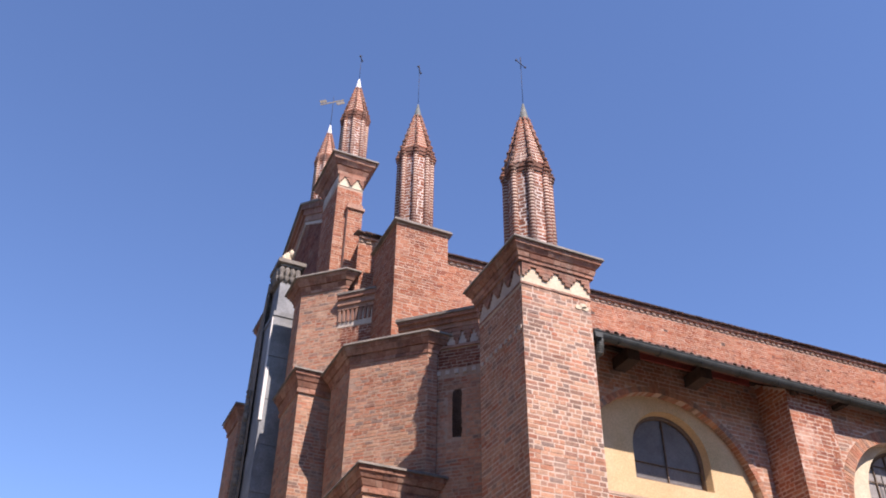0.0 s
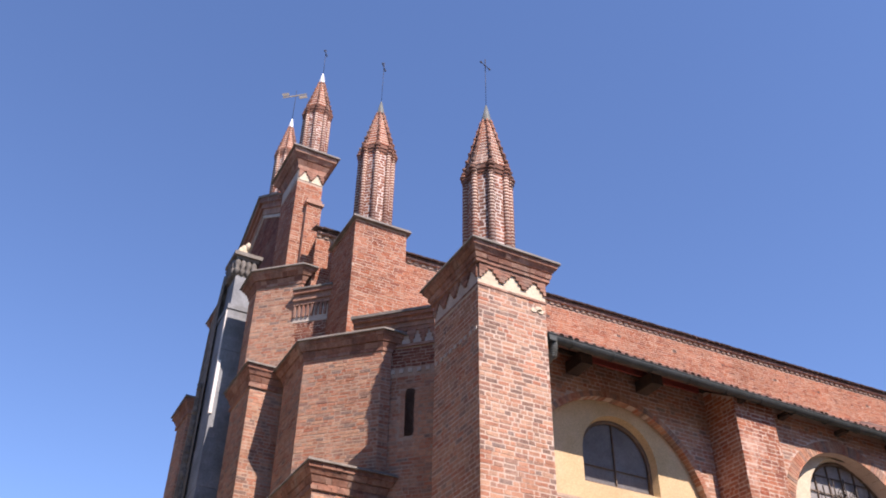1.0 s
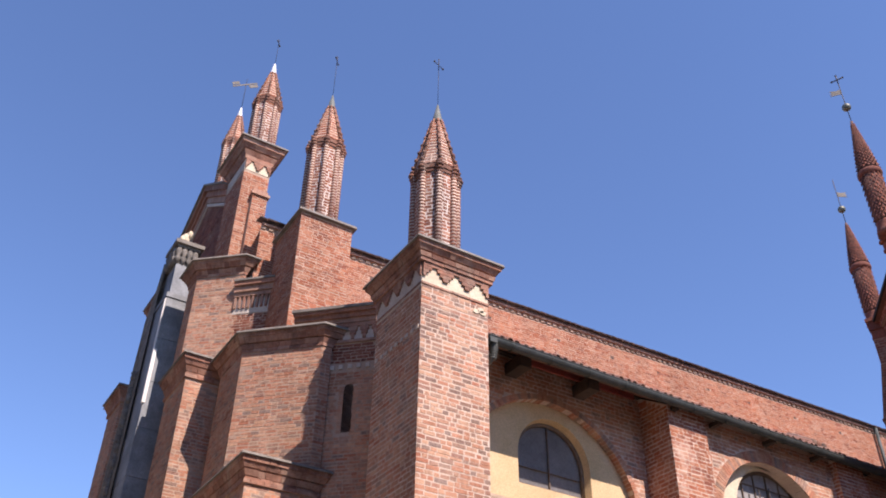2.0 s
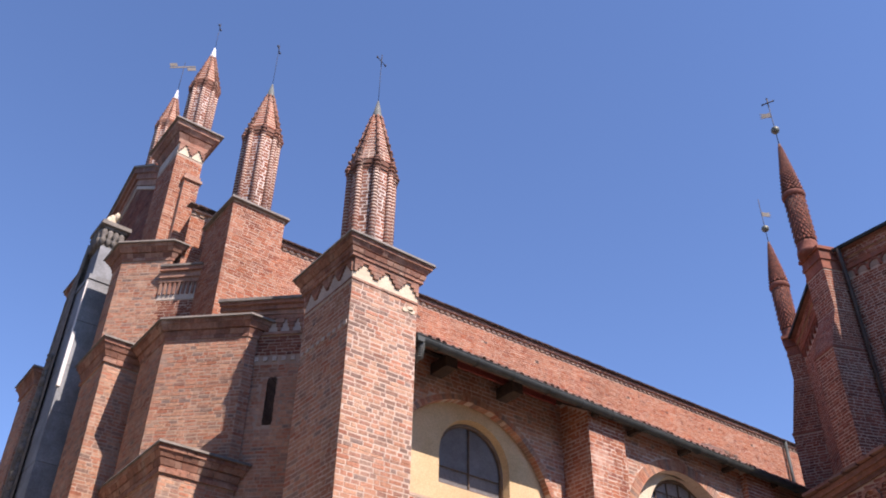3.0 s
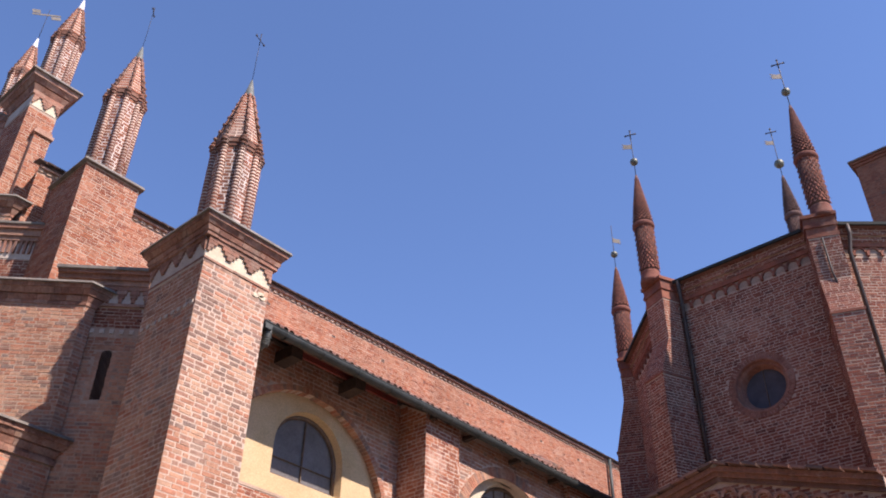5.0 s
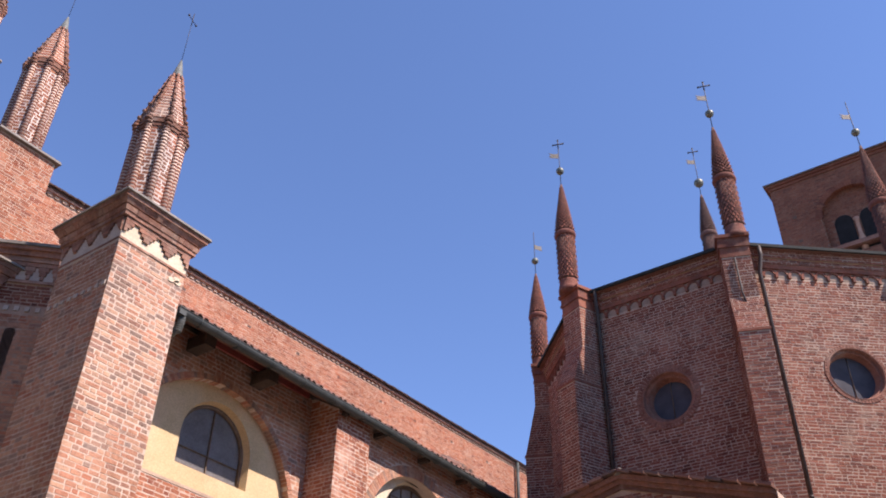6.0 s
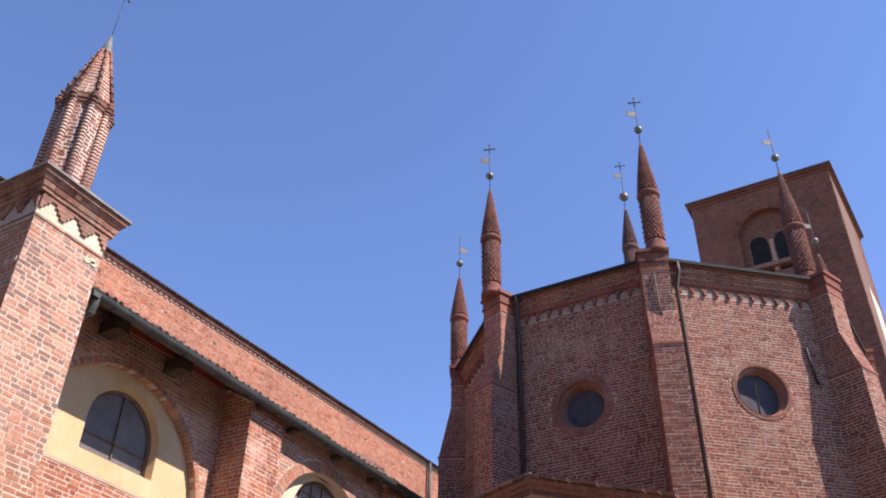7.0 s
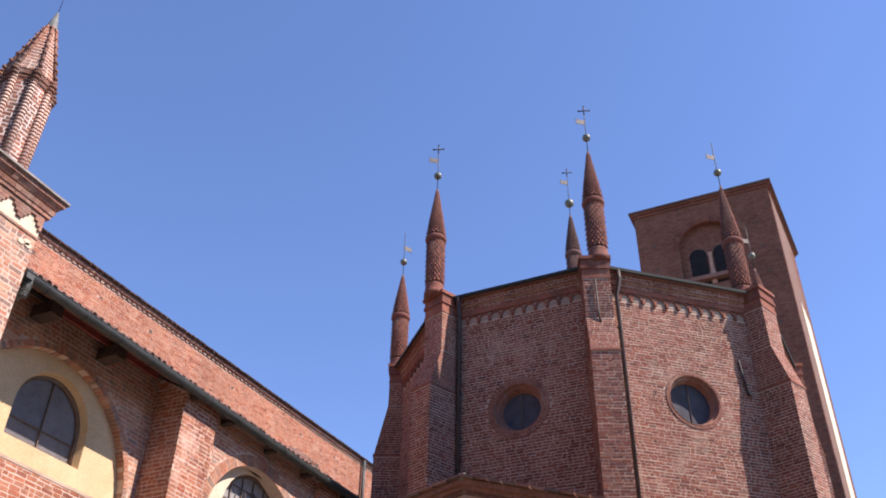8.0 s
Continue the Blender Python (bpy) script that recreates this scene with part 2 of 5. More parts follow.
class Shape:
    """Vertices and faces that become one mesh."""

    def __init__(self):
        self.v, self.f, self.smooth = [], [], []

    def add(self, verts, faces, smooth=False):
        n = len(self.v)
        self.v.extend(tuple(p) for p in verts)
        self.f.extend(tuple(n + i for i in face) for face in faces)
        self.smooth.extend([smooth] * len(faces))
        return self

    def prism(self, poly, z0, z1, top=None):
        """An upright prism on a counter-clockwise outline; top: another outline for its upper end."""
        n = len(poly)
        top = top or poly
        vs = [(x, y, z0) for x, y in poly] + [(x, y, z1) for x, y in top]
        fs = [(i, (i + 1) % n, n + (i + 1) % n, n + i) for i in range(n)]
        return self.add(vs, [*fs, tuple(range(n, 2 * n)), tuple(reversed(range(n)))])

    def box(self, x0, x1, y0, y1, z0, z1):
        return self.prism([(x0, y0), (x1, y0), (x1, y1), (x0, y1)], z0, z1)

    def tilted(self, m, sx, sy, sz):
        """A box of the given sizes about the origin of m."""
        vs = [m @ Vector((a * sx / 2, b * sy / 2, c * sz / 2)) for c in (-1, 1) for a, b in ((-1, -1), (1, -1), (1, 1), (-1, 1))]
        return self.add(vs, [(0, 1, 5, 4), (1, 2, 6, 5), (2, 3, 7, 6), (3, 0, 4, 7), (4, 5, 6, 7), (3, 2, 1, 0)])

    def turned(self, cx, cy, rings, sides=16, start=0.0, smooth=True):
        """A turned solid: rings of (radius, height) from the bottom up."""
        vs, fs = [], []
        for r, z in rings:
            vs += [(cx + r * math.cos(start + 2 * math.pi * k / sides), cy + r * math.sin(start + 2 * math.pi * k / sides), z) for k in range(sides)]
        for j in range(len(rings) - 1):
            fs += [(j * sides + k, j * sides + (k + 1) % sides, (j + 1) * sides + (k + 1) % sides, (j + 1) * sides + k) for k in range(sides)]
        fs += [tuple(reversed(range(sides))), tuple(range((len(rings) - 1) * sides, len(rings) * sides))]
        return self.add(vs, fs, smooth)

    def tube(self, points, r, sides=8):
        """A round bar along a row of points."""
        pts = [Vector(p) for p in points]
        vs, fs = [], []
        for i, p in enumerate(pts):
            d = (pts[min(i + 1, len(pts) - 1)] - pts[max(i - 1, 0)]).normalized()
            side = d.cross(Vector((0, 0, 1)) if abs(d.z) < 0.9 else Vector((1, 0, 0))).normalized()
            up = side.cross(d)
            vs += [p + r * (math.cos(2 * math.pi * k / sides) * side + math.sin(2 * math.pi * k / sides) * up) for k in range(sides)]
        for j in range(len(pts) - 1):
            fs += [(j * sides + k, j * sides + (k + 1) % sides, (j + 1) * sides + (k + 1) % sides, (j + 1) * sides + k) for k in range(sides)]
        fs += [tuple(reversed(range(sides))), tuple(range((len(pts) - 1) * sides, len(pts) * sides))]
        return self.add(vs, fs, True)

    def mesh(self, name, mat):
        me = bpy.data.meshes.new(name)
        me.from_pydata([metres(p) for p in self.v], [], self.f)
        me.polygons.foreach_set("use_smooth", self.smooth)
        me.materials.append(mat)
        me.update()
        return me


def thing(name, label, category, group="", kind="", at=(0, 0, 0)):
    ob = new(name)
    ob.location = metres(at)
    ob.empty_display_size = 0.3
    return tagged(ob, label, category, group, kind)


def part(name, shape, mat, parent, label="", kind=""):
    ob = new(name, shape.mesh(name, mat))
    if parent is not None:
        ob.parent = parent
        ob.matrix_parent_inverse = Matrix.Translation(parent.location).inverted() if parent.parent is None else Matrix()
    return tagged(ob, label, kind=kind)


def solid(name, shape, mat, label, category, kind="structure", group=""):
    return tagged(new(name, shape.mesh(name, mat)), label, category, group, kind)


def grown(poly, d):
    """A convex counter-clockwise outline pushed out by d on every side."""
    n, out = len(poly), []
    for i in range(n):
        (ax, ay), (bx, by), (cx, cy) = poly[i - 1], poly[i], poly[(i + 1) % n]
        u, w = Vector((bx - ax, by - ay)).normalized(), Vector((cx - bx, cy - by)).normalized()
        n1, n2 = Vector((u.y, -u.x)), Vector((w.y, -w.x))
        b = (n1 + n2) / (1 + n1.dot(n2))
        out.append((bx + d * b.x, by + d * b.y))
    return out


def rect(x0, x1, y0, y1):
    return [(x0, y0), (x1, y0), (x1, y1), (x0, y1)]


COURSE, LENGTH, JOINT = 0.088, 0.262, 0.016


def lay(a, b, z0, z1, keep=None, seed=0, proud=0.004):
    """The bricks on an upright face from a to b, which is seen with a on its left: places along it, heights and lengths. keep(u, z): False in openings."""
    rng = random.Random(seed)
    long = math.hypot(b[0] - a[0], b[1] - a[1])
    rows = []
    z, odd = z0, 0
    while z + 0.045 <= z1:
        course = min(COURSE, z1 - z)
        u, odd = -rng.choice((0.0, 0.5)) * LENGTH if odd else 0.0, 1 - odd
        u += rng.uniform(-0.03, 0.0)
        while u < long:
            l = LENGTH * rng.choice((1, 1, 0.5, 0.5, 0.75)) * rng.uniform(0.9, 1.06)
            s, e = max(u, 0.0), min(u + l - JOINT, long)
            u += l
            if e - s < 0.035:
                continue
            if keep is None or keep((s + e) / 2, z + COURSE / 2):
                rows.append((s, e, z + rng.uniform(-0.005, 0.005), course - JOINT + rng.uniform(-0.009, 0.007), proud * rng.uniform(0.15, 1.4)))
        z += COURSE
    return rows


def bricks(a, b, z0, z1, keep=None, seed=0, proud=0.004):
    """The brickwork of a face as one shape of many bricks."""
    s = Shape()
    ux, uy = b[0] - a[0], b[1] - a[1]
    long = math.hypot(ux, uy)
    ux, uy = ux / long, uy / long
    nx, ny = uy, -ux
    r = random.Random(seed + 7)
    for s0, s1, z, h, p in lay(a, b, z0, z1, keep, seed, proud):
        vs = []
        for d, q in ((-0.004, 0.0), (p, 0.002)):
            for uu, zz in ((s0 + q, z + q), (s1 - q, z + q), (s1 - q, z + h - q), (s0 + q, z + h - q)):
                j = r.uniform(-0.005, 0.005)
                vs.append((a[0] + ux * (uu + j) + nx * d, a[1] + uy * (uu + j) + ny * d, zz + r.uniform(-0.005, 0.005)))
        s.add(vs, [(4, 5, 6, 7), (0, 1, 5, 4), (1, 2, 6, 5), (2, 3, 7, 6), (3, 0, 4, 7)])
    return s


def brick_wall(parent, a, b, z0, z1, mat, keep=None, seed=0, label="", proud=0.004):
    return part("brickwork", bricks(a, b, z0, z1, keep, seed, proud), mat, parent, label, "stuff")


def cornice(parent, poly, steps, mat=None, name="cornice", seed=0):
    """Projecting courses of moulded bricks: rows of (bottom, top, overhang below, overhang above), on a plain core."""
    s, r = Shape(), random.Random(seed + int(1000 * poly[0][0]))
    for z0, z1, d0, d1 in steps:
        s.prism(grown(poly, d0 - 0.012), z0, z1, grown(poly, d1 - 0.012))
        low, high = grown(poly, d0), grown(poly, d1)
        for k in range(len(poly)):
            A, B, C, D = (Vector(q) for q in (low[k], low[(k + 1) % len(poly)], high[k], high[(k + 1) % len(poly)]))
            along = (B - A).normalized()
            out = Vector((along.y, -along.x))
            l, u = (B - A).length, 0.0
            while u < l - 0.01:
                e = u + r.choice((0.13, 0.26, 0.26)) * r.uniform(0.9, 1.1)
                e = l if l - e < 0.08 else e
                o, dz = r.uniform(-0.004, 0.005), r.uniform(-0.003, 0.003)
                f0, f1 = u / l, (e - 0.010) / l
                front = [(A.lerp(B, f0), z0 + dz), (A.lerp(B, f1), z0 + dz), (C.lerp(D, f1), z1 + dz), (C.lerp(D, f0), z1 + dz)]
                vs = [(*(p + out * w), z) for w in (o, -0.05) for p, z in front]
                s.add(vs, [(0, 1, 2, 3), (0, 4, 5, 1), (1, 5, 6, 2), (2, 6, 7, 3), (3, 7, 4, 0)])
                u = e
    return part(name, s, mat or MOULDED, parent)


def slab(parent, poly, z0, z1, d, mat=None):
    s = Shape().prism(grown(poly, d), z0, z1, grown(poly, d - 0.02))
    return part("cap_slab", s, mat or SLATE, parent, "grey stone cap")


def face_block(shape, a, b, u0, u1, z0, z1, d0, d1):
    """A block on the face from a to b, between u0 and u1 along it, standing out from d0 to d1."""
    ux, uy = b[0] - a[0], b[1] - a[1]
    l = math.hypot(ux, uy)
    ux, uy = ux / l, uy / l
    nx, ny = uy, -ux
    P = lambda u, d: (a[0] + ux * u + nx * d, a[1] + uy * u + ny * d)
    return shape.prism([P(u0, d1), P(u1, d1), P(u1, d0), P(u0, d0)], z0, z1)


def teeth(parent, a, b, z0, z1, count, depth=0.05, steps=4, mat=None):
    """A row of corbels that step out downwards to a point between pale triangles."""
    s = Shape()
    l = math.hypot(b[0] - a[0], b[1] - a[1])
    pitch = l / count
    for k in range(count + 1):
        for j in range(steps):
            half = pitch * 0.5 * (j + 1) / steps
            u0, u1 = max(k * pitch - half, 0), min(k * pitch + half, l)
            h = (z1 - z0) / steps
            face_block(s, a, b, u0, u1, z0 + j * h, z0 + (j + 1) * h - 0.006, 0.004, depth)
    return part("corbel_table", s, mat or MOULDED, parent)


def panel(parent, a, b, z0, z1, mat, d=0.008, name="plaster_band", label=""):
    l = math.hypot(b[0] - a[0], b[1] - a[1])
    return part(name, face_block(Shape(), a, b, 0, l, z0, z1, -0.01, d), mat, parent, label)


# ---- ground ----
# Never in view; the tone is chosen for the light it bounces up.
solid("ground", Shape().prism([(-900, -900), (900, -900), (900, 900), (-900, 900)], -0.3, 0.0), UNSEEN_GROUND, "unseen ground, its pale tone set to bounce light", "ground")


# Two walls added out of view: they cut sky light and bounce some back.
for n, (x0, x1, y0, y1, top) in enumerate(((-12, 17, -7, -6, 14), (-10, -9, -6, 70, 22))):
    solid("unseen_wall_" + ("south", "west")[n], Shape().box(x0, x1, y0, y1, 0, top), UNSEEN_WALL, "unseen plain wall, added to block sky light and bounce light", "wall")


# ---- pinnacles of the front ----
def iron_cross(parent, x, y, z, h, size, turn, group=""):
    c = thing("finial_cross", "thin wrought-iron cross on a rod above a pinnacle", "cross", "pinnacle crosses", at=(x, y, z))
    part("rod", Shape().tube([(x, y, z - 0.05), (x, y, z + h)], 0.006, 6), IRON, c)
    dx, dy = math.cos(turn) * size, math.sin(turn) * size
    s = Shape().tube([(x - dx, y - dy, z + h - size * 1.3), (x + dx, y + dy, z + h - size * 1.3)], 0.010, 6)
    s.tube([(x, y, z + h - size * 2.4), (x, y, z + h + 0.02)], 0.010, 6)
    for k in (-1, 1):
        s.turned(x + k * dx, y + k * dy, [(0.01, z + h - size * 1.3 - 0.03), (0.028, z + h - size * 1.3), (0.01, z + h - size * 1.3 + 0.04)], 6)
    part("cross_arms", s, IRON, c)
    return c


COURSE, LENGTH, JOINT = 0.09, 0.24, 0.024


def front_pinnacle(x, y, z, ztop, zring, r, cap_mat, label, crockets=7, half=math.pi / 8, body_mat=None):
    """An eight-sided brick pinnacle: corded shafts at its corners, a moulded ring, a ribbed spire and a metal tip."""
    p = thing("pinnacle", label, "pinnacle", "pinnacles of the front", at=(x, y, z))
    rc = r * 0.86
    poly = [(x + rc * math.cos(half + k * math.pi / 4), y + rc * math.sin(half + k * math.pi / 4)) for k in range(8)]
    part("shaft", Shape().prism(poly, z - 0.1, zring), MORTAR_WHITE, p)
    for k in range(8):
        a, b = poly[k], poly[(k + 1) % 8]
        brick_wall(p, a, b, z - 0.02, zring - 0.05, body_mat or BRICK_PIN, None, 300 + k)
    for k in range(8):
        cx, cy = poly[k][0], poly[k][1]
        rings, zz, rr = [], z - 0.05, r * 0.145
        while zz < zring:
            rings += [(rr * 0.74, zz), (rr, zz + 0.01), (rr, zz + 0.052), (rr * 0.74, zz + 0.062)]
            zz += 0.085
        col = part("colonnette", Shape().turned(cx, cy, rings, 8), body_mat or BRICK_PIN, p)
        part("joint_core", Shape().turned(cx, cy, [(rr * 0.91, z - 0.05), (rr * 0.91, zring)], 8), MORTAR, p)
    ring = Shape()
    for dz, rr in ((-0.22, 0.86), (-0.13, 0.91), (-0.04, 0.95), (0.05, 0.9)):
        pts = [(x + r * rr * math.cos(half + k * math.pi / 4), y + r * rr * math.sin(half + k * math.pi / 4)) for k in range(8)]
        ring.prism(pts, zring + dz, zring + dz + 0.075)
        for q in pts:
            ring.turned(q[0], q[1], [(r * 0.13, zring + dz), (r * 0.165, zring + dz + 0.035), (r * 0.13, zring + dz + 0.075)], 8)
    part("moulded_ring", ring, RIB, p)
    z0, tipz, rb, rt = zring + 0.1, ztop - (ztop - zring) * 0.24, r * 0.92, r * 0.19
    body = Shape()
    o = lambda rr, k: (x + rr * math.cos(half + k * math.pi / 4), y + rr * math.sin(half + k * math.pi / 4))
    body.prism([o(rb, k) for k in range(8)], z0, tipz, [o(rt, k) for k in range(8)])
    part("spire", body, MORTAR, p)
    # brick courses up the spire
    rows = Shape()
    n = int((tipz - z0) / 0.105)
    rng = random.Random(int(x * 100))
    for j in range(n):
        f0, f1 = j / n, (j + 0.68) / n
        for k in range(8):
            a0, b0, a1, b1 = o(rb + (rt - rb) * f0, k), o(rb + (rt - rb) * f0, k + 1), o(rb + (rt - rb) * f1, k), o(rb + (rt - rb) * f1, k + 1)
            m = max(1, int(math.hypot(a0[0] - b0[0], a0[1] - b0[1]) / 0.17))
            for i in range(m):
                s0, s1 = (i + 0.05) / m, (i + 0.93) / m
                g = rng.uniform(1.004, 1.014)
                L = lambda A, B, t: (x + ((A[0] + (B[0] - A[0]) * t) - x) * g, y + ((A[1] + (B[1] - A[1]) * t) - y) * g)
                za, zb = z0 + (tipz - z0) * f0, z0 + (tipz - z0) * f1
                q = [(*L(a0, b0, s0), za), (*L(a0, b0, s1), za), (*L(a1, b1, s1), zb), (*L(a1, b1, s0), zb)]
                inner = [(x + (v[0] - x) / g * 0.99, y + (v[1] - y) / g * 0.99, v[2]) for v in q]
                rows.add(inner + q, [(4, 5, 6, 7), (0, 1, 5, 4), (1, 2, 6, 5), (2, 3, 7, 6), (3, 0, 4, 7)])
    part("brickwork", rows, body_mat or BRICK_PIN, p, kind="stuff")
    for k in range(8):
        rib = Shape().tube([(*o(rb * 1.03, k), z0), (*o(rt * 1.1, k), tipz)], r * 0.06, 6)
        for j in range(crockets):
            f = (j + 0.6) / crockets
            cx, cy = o((rb + (rt - rb) * f) * 1.09, k)
            cz = z0 + (tipz - z0) * f
            rib.turned(cx, cy, [(r * 0.03, cz - 0.05), (r * 0.085, cz), (r * 0.07, cz + 0.03), (r * 0.02, cz + 0.05)], 6)
        part("crocketed_rib", rib, RIB, p)
    part("metal_tip", Shape().turned(x, y, [(rt * 1.35, tipz - 0.04), (rt * 1.2, tipz + 0.02), (0.02, ztop)], 12), cap_mat, p)
    return p


front_pinnacle(7.62, 12.74, 11.85, 16.55, 14.3, 0.545, LEAD, "large brick pinnacle with soot-stained sides and a lead tip", body_mat=BRICK_SOOT)
iron_cross(None, 7.62, 12.74, 16.55, 1.55, 0.16, radians(20))
VIEW_SCALE = 1.115
front_pinnacle(6.27, 15.86, 14.3, 18.8, 16.85, 0.47, LEAD, "slender brick pinnacle with a lead tip on a plain pier")
iron_cross(None, 6.27, 15.86, 18.8, 1.5, 0.13, radians(50))
VIEW_SCALE = 1.165
front_pinnacle(5.06, 17.45, 17.2, 20.75, 19.1, 0.385, BRIGHT, "slender brick pinnacle with a bright zinc tip on a corniced pier")
iron_cross(None, 5.06, 17.45, 20.75, 1.0, 0.1, radians(50))
front_pinnacle(5.02, 20.0, 17.9, 21.15, 19.6, 0.33, BRIGHT, "slender brick pinnacle with a bright zinc tip on the gable")


COURSE, LENGTH, JOINT = 0.091, 0.262, 0.018
# ---- the corner pier of the front ----
VIEW_SCALE = 1.0
P1 = rect(6.93, 8.40, 12.0, 13.72)
pier = thing("corner_pier", "sunlit pale brick corner pier with a corbelled cornice", "pier", kind="structure", at=(7.6, 12.8, 0))
part("core", Shape().prism(P1, 0.0, 11.55), MORTAR, pier)
TRIM = 10.98
south_a, south_b, west_a, west_b = (6.93, 12.0), (8.40, 12.0), (6.93, 13.72), (6.93, 12.0)
panel(pier, south_a, south_b, TRIM, 11.4, CREAM, 0.012, "plaster_band", "cream plaster between the corbels")
teeth(pier, south_a, south_b, TRIM + 0.13, 11.42, 3, 0.05, 4)
panel(pier, west_a, west_b, TRIM - 0.08, 11.42, PALE, 0.012, "plaster_band", "stained plaster between the corbels")
teeth(pier, west_a, west_b, TRIM + 0.14, 11.42, 4, 0.045, 5)
cornice(pier, P1, [(10.94, 10.985, 0.02, 0.02), (11.42, 11.50, 0.08, 0.08), (11.50, 11.585, 0.10, 0.125), (11.585, 11.62, 0.10, 0.10), (11.62, 11.715, 0.13, 0.19), (11.715, 11.80, 0.205, 0.22)])
slab(pier, P1, 11.80, 11.86, 0.26)
s = Shape()
for k in range(9):
    face_block(s, west_a, west_b, 0.06 + k * 0.19, 0.15 + k * 0.19, 10.0, 10.08, 0.004, 0.022)
part("dentil_band", s, PALE, pier)
brick_wall(pier, west_a, west_b, 0.0, 6.9, BRICK, None, 3)
brick_wall(pier, south_a, south_b, 0.0, 7.72, BRICK, None, 4)

s, sr = Shape(), random.Random(3)
for k in range(3):
    cx, cz = 8.13 + 0.1 * k - 0.05 * (k == 2), 10.74 + 0.05 * (k % 2)
    pts = [(cx + (0.06 + 0.03 * sr.random()) * math.cos(a), cz + (0.04 + 0.03 * sr.random()) * math.sin(a)) for a in [i * math.pi / 4 for i in range(8)]]
    s.add([(x, 11.98, z) for x, z in pts] + [(x, 12.0, z) for x, z in pts], [tuple(range(8)), *[(i, 8 + i, 8 + (i + 1) % 8, (i + 1) % 8) for i in range(8)]])
part("plaster_scrap", s, CREAM, pier, "scrap of pale plaster")

# ---- slanting front wall beside it ----
VIEW_SCALE, COURSE, LENGTH, JOINT = 1.115, 0.07, 0.235, 0.0125
W1a, W1b = (5.75, 14.90), (6.93, 13.72)
wall1 = thing("front_wall_south", "shaded brick wall with a slit window and a dentil band", "wall", kind="structure", at=(6.4, 14.4, 0))
part("core", Shape().prism([W1a, W1b, (7.4, 14.2), (6.2, 15.4)], 0, 11.25), MORTAR_BUFF, wall1)
slit = lambda u, z: not (1.02 < u < 1.36 and 8.62 < z < 9.66)
brick_wall(wall1, W1a, W1b, 6.0, 9.95, BRICK, slit, 5)
brick_wall(wall1, W1a, W1b, 10.12, 10.55, BRICK_DEEP, None, 6)
L1 = math.hypot(1.18, 1.18)
s = Shape()
for k in range(9):
    face_block(s, W1a, W1b, 0.06 + k * 0.18, 0.14 + k * 0.18, 9.98, 10.07, 0.004, 0.03)
part("dentil_band", s, PALE, wall1)
panel(wall1, W1a, W1b, 10.62, 11.0, PALE, 0.01)
teeth(wall1, W1a, W1b, 10.64, 11.0, 7, 0.05, 4)
s = Shape()
for z0, z1, d in [(10.56, 10.62, 0.04), (11.0, 11.1, 0.07), (11.1, 11.2, 0.12), (11.2, 11.27, 0.18)]:
    face_block(s, W1a, W1b, -0.05, L1, z0, z1, -0.3, d)
part("cornice", s, MOULDED, wall1)
part("cap_slab", face_block(Shape(), W1a, W1b, -0.08, L1, 11.27, 11.33, -0.5, 0.22), SLATE, wall1)
sl = thing("window_1", "dark slit window in shaded brick", "window", kind="structure", at=(6.7, 13.95, 9.1))
S1 = lambda u, z, d=0.004: (W1a[0] + (u + d) * 0.70711, W1a[1] - (u - d) * 0.70711 - 2 * d * 0.70711, z)
# Flat dark shape for the shade in the slit; the wall behind is solid.
pts = [S1(1.08, 8.66), S1(1.30, 8.66)] + [S1(1.19 + 0.11 * math.cos(math.pi * k / 8), 9.54 + 0.11 * math.sin(math.pi * k / 8)) for k in range(9)]
part("opening", Shape().add(pts, [tuple(range(len(pts)))]), HOLE_SHADE, sl)
for k in range(10):
    for c, w in ((1.0, 0.1), (1.28, 0.09)):
        part("jamb_brick", face_block(Shape(), W1a, W1b, c + 0.012 * (k % 2), c + w, 8.64 + 0.098 * k, 8.72 + 0.098 * k, 0.0, 0.004), BRICK, sl)
part("lintel", face_block(Shape(), W1a, W1b, 0.98, 1.4, 9.66, 9.74, 0.0, 0.005), BRICK, sl)


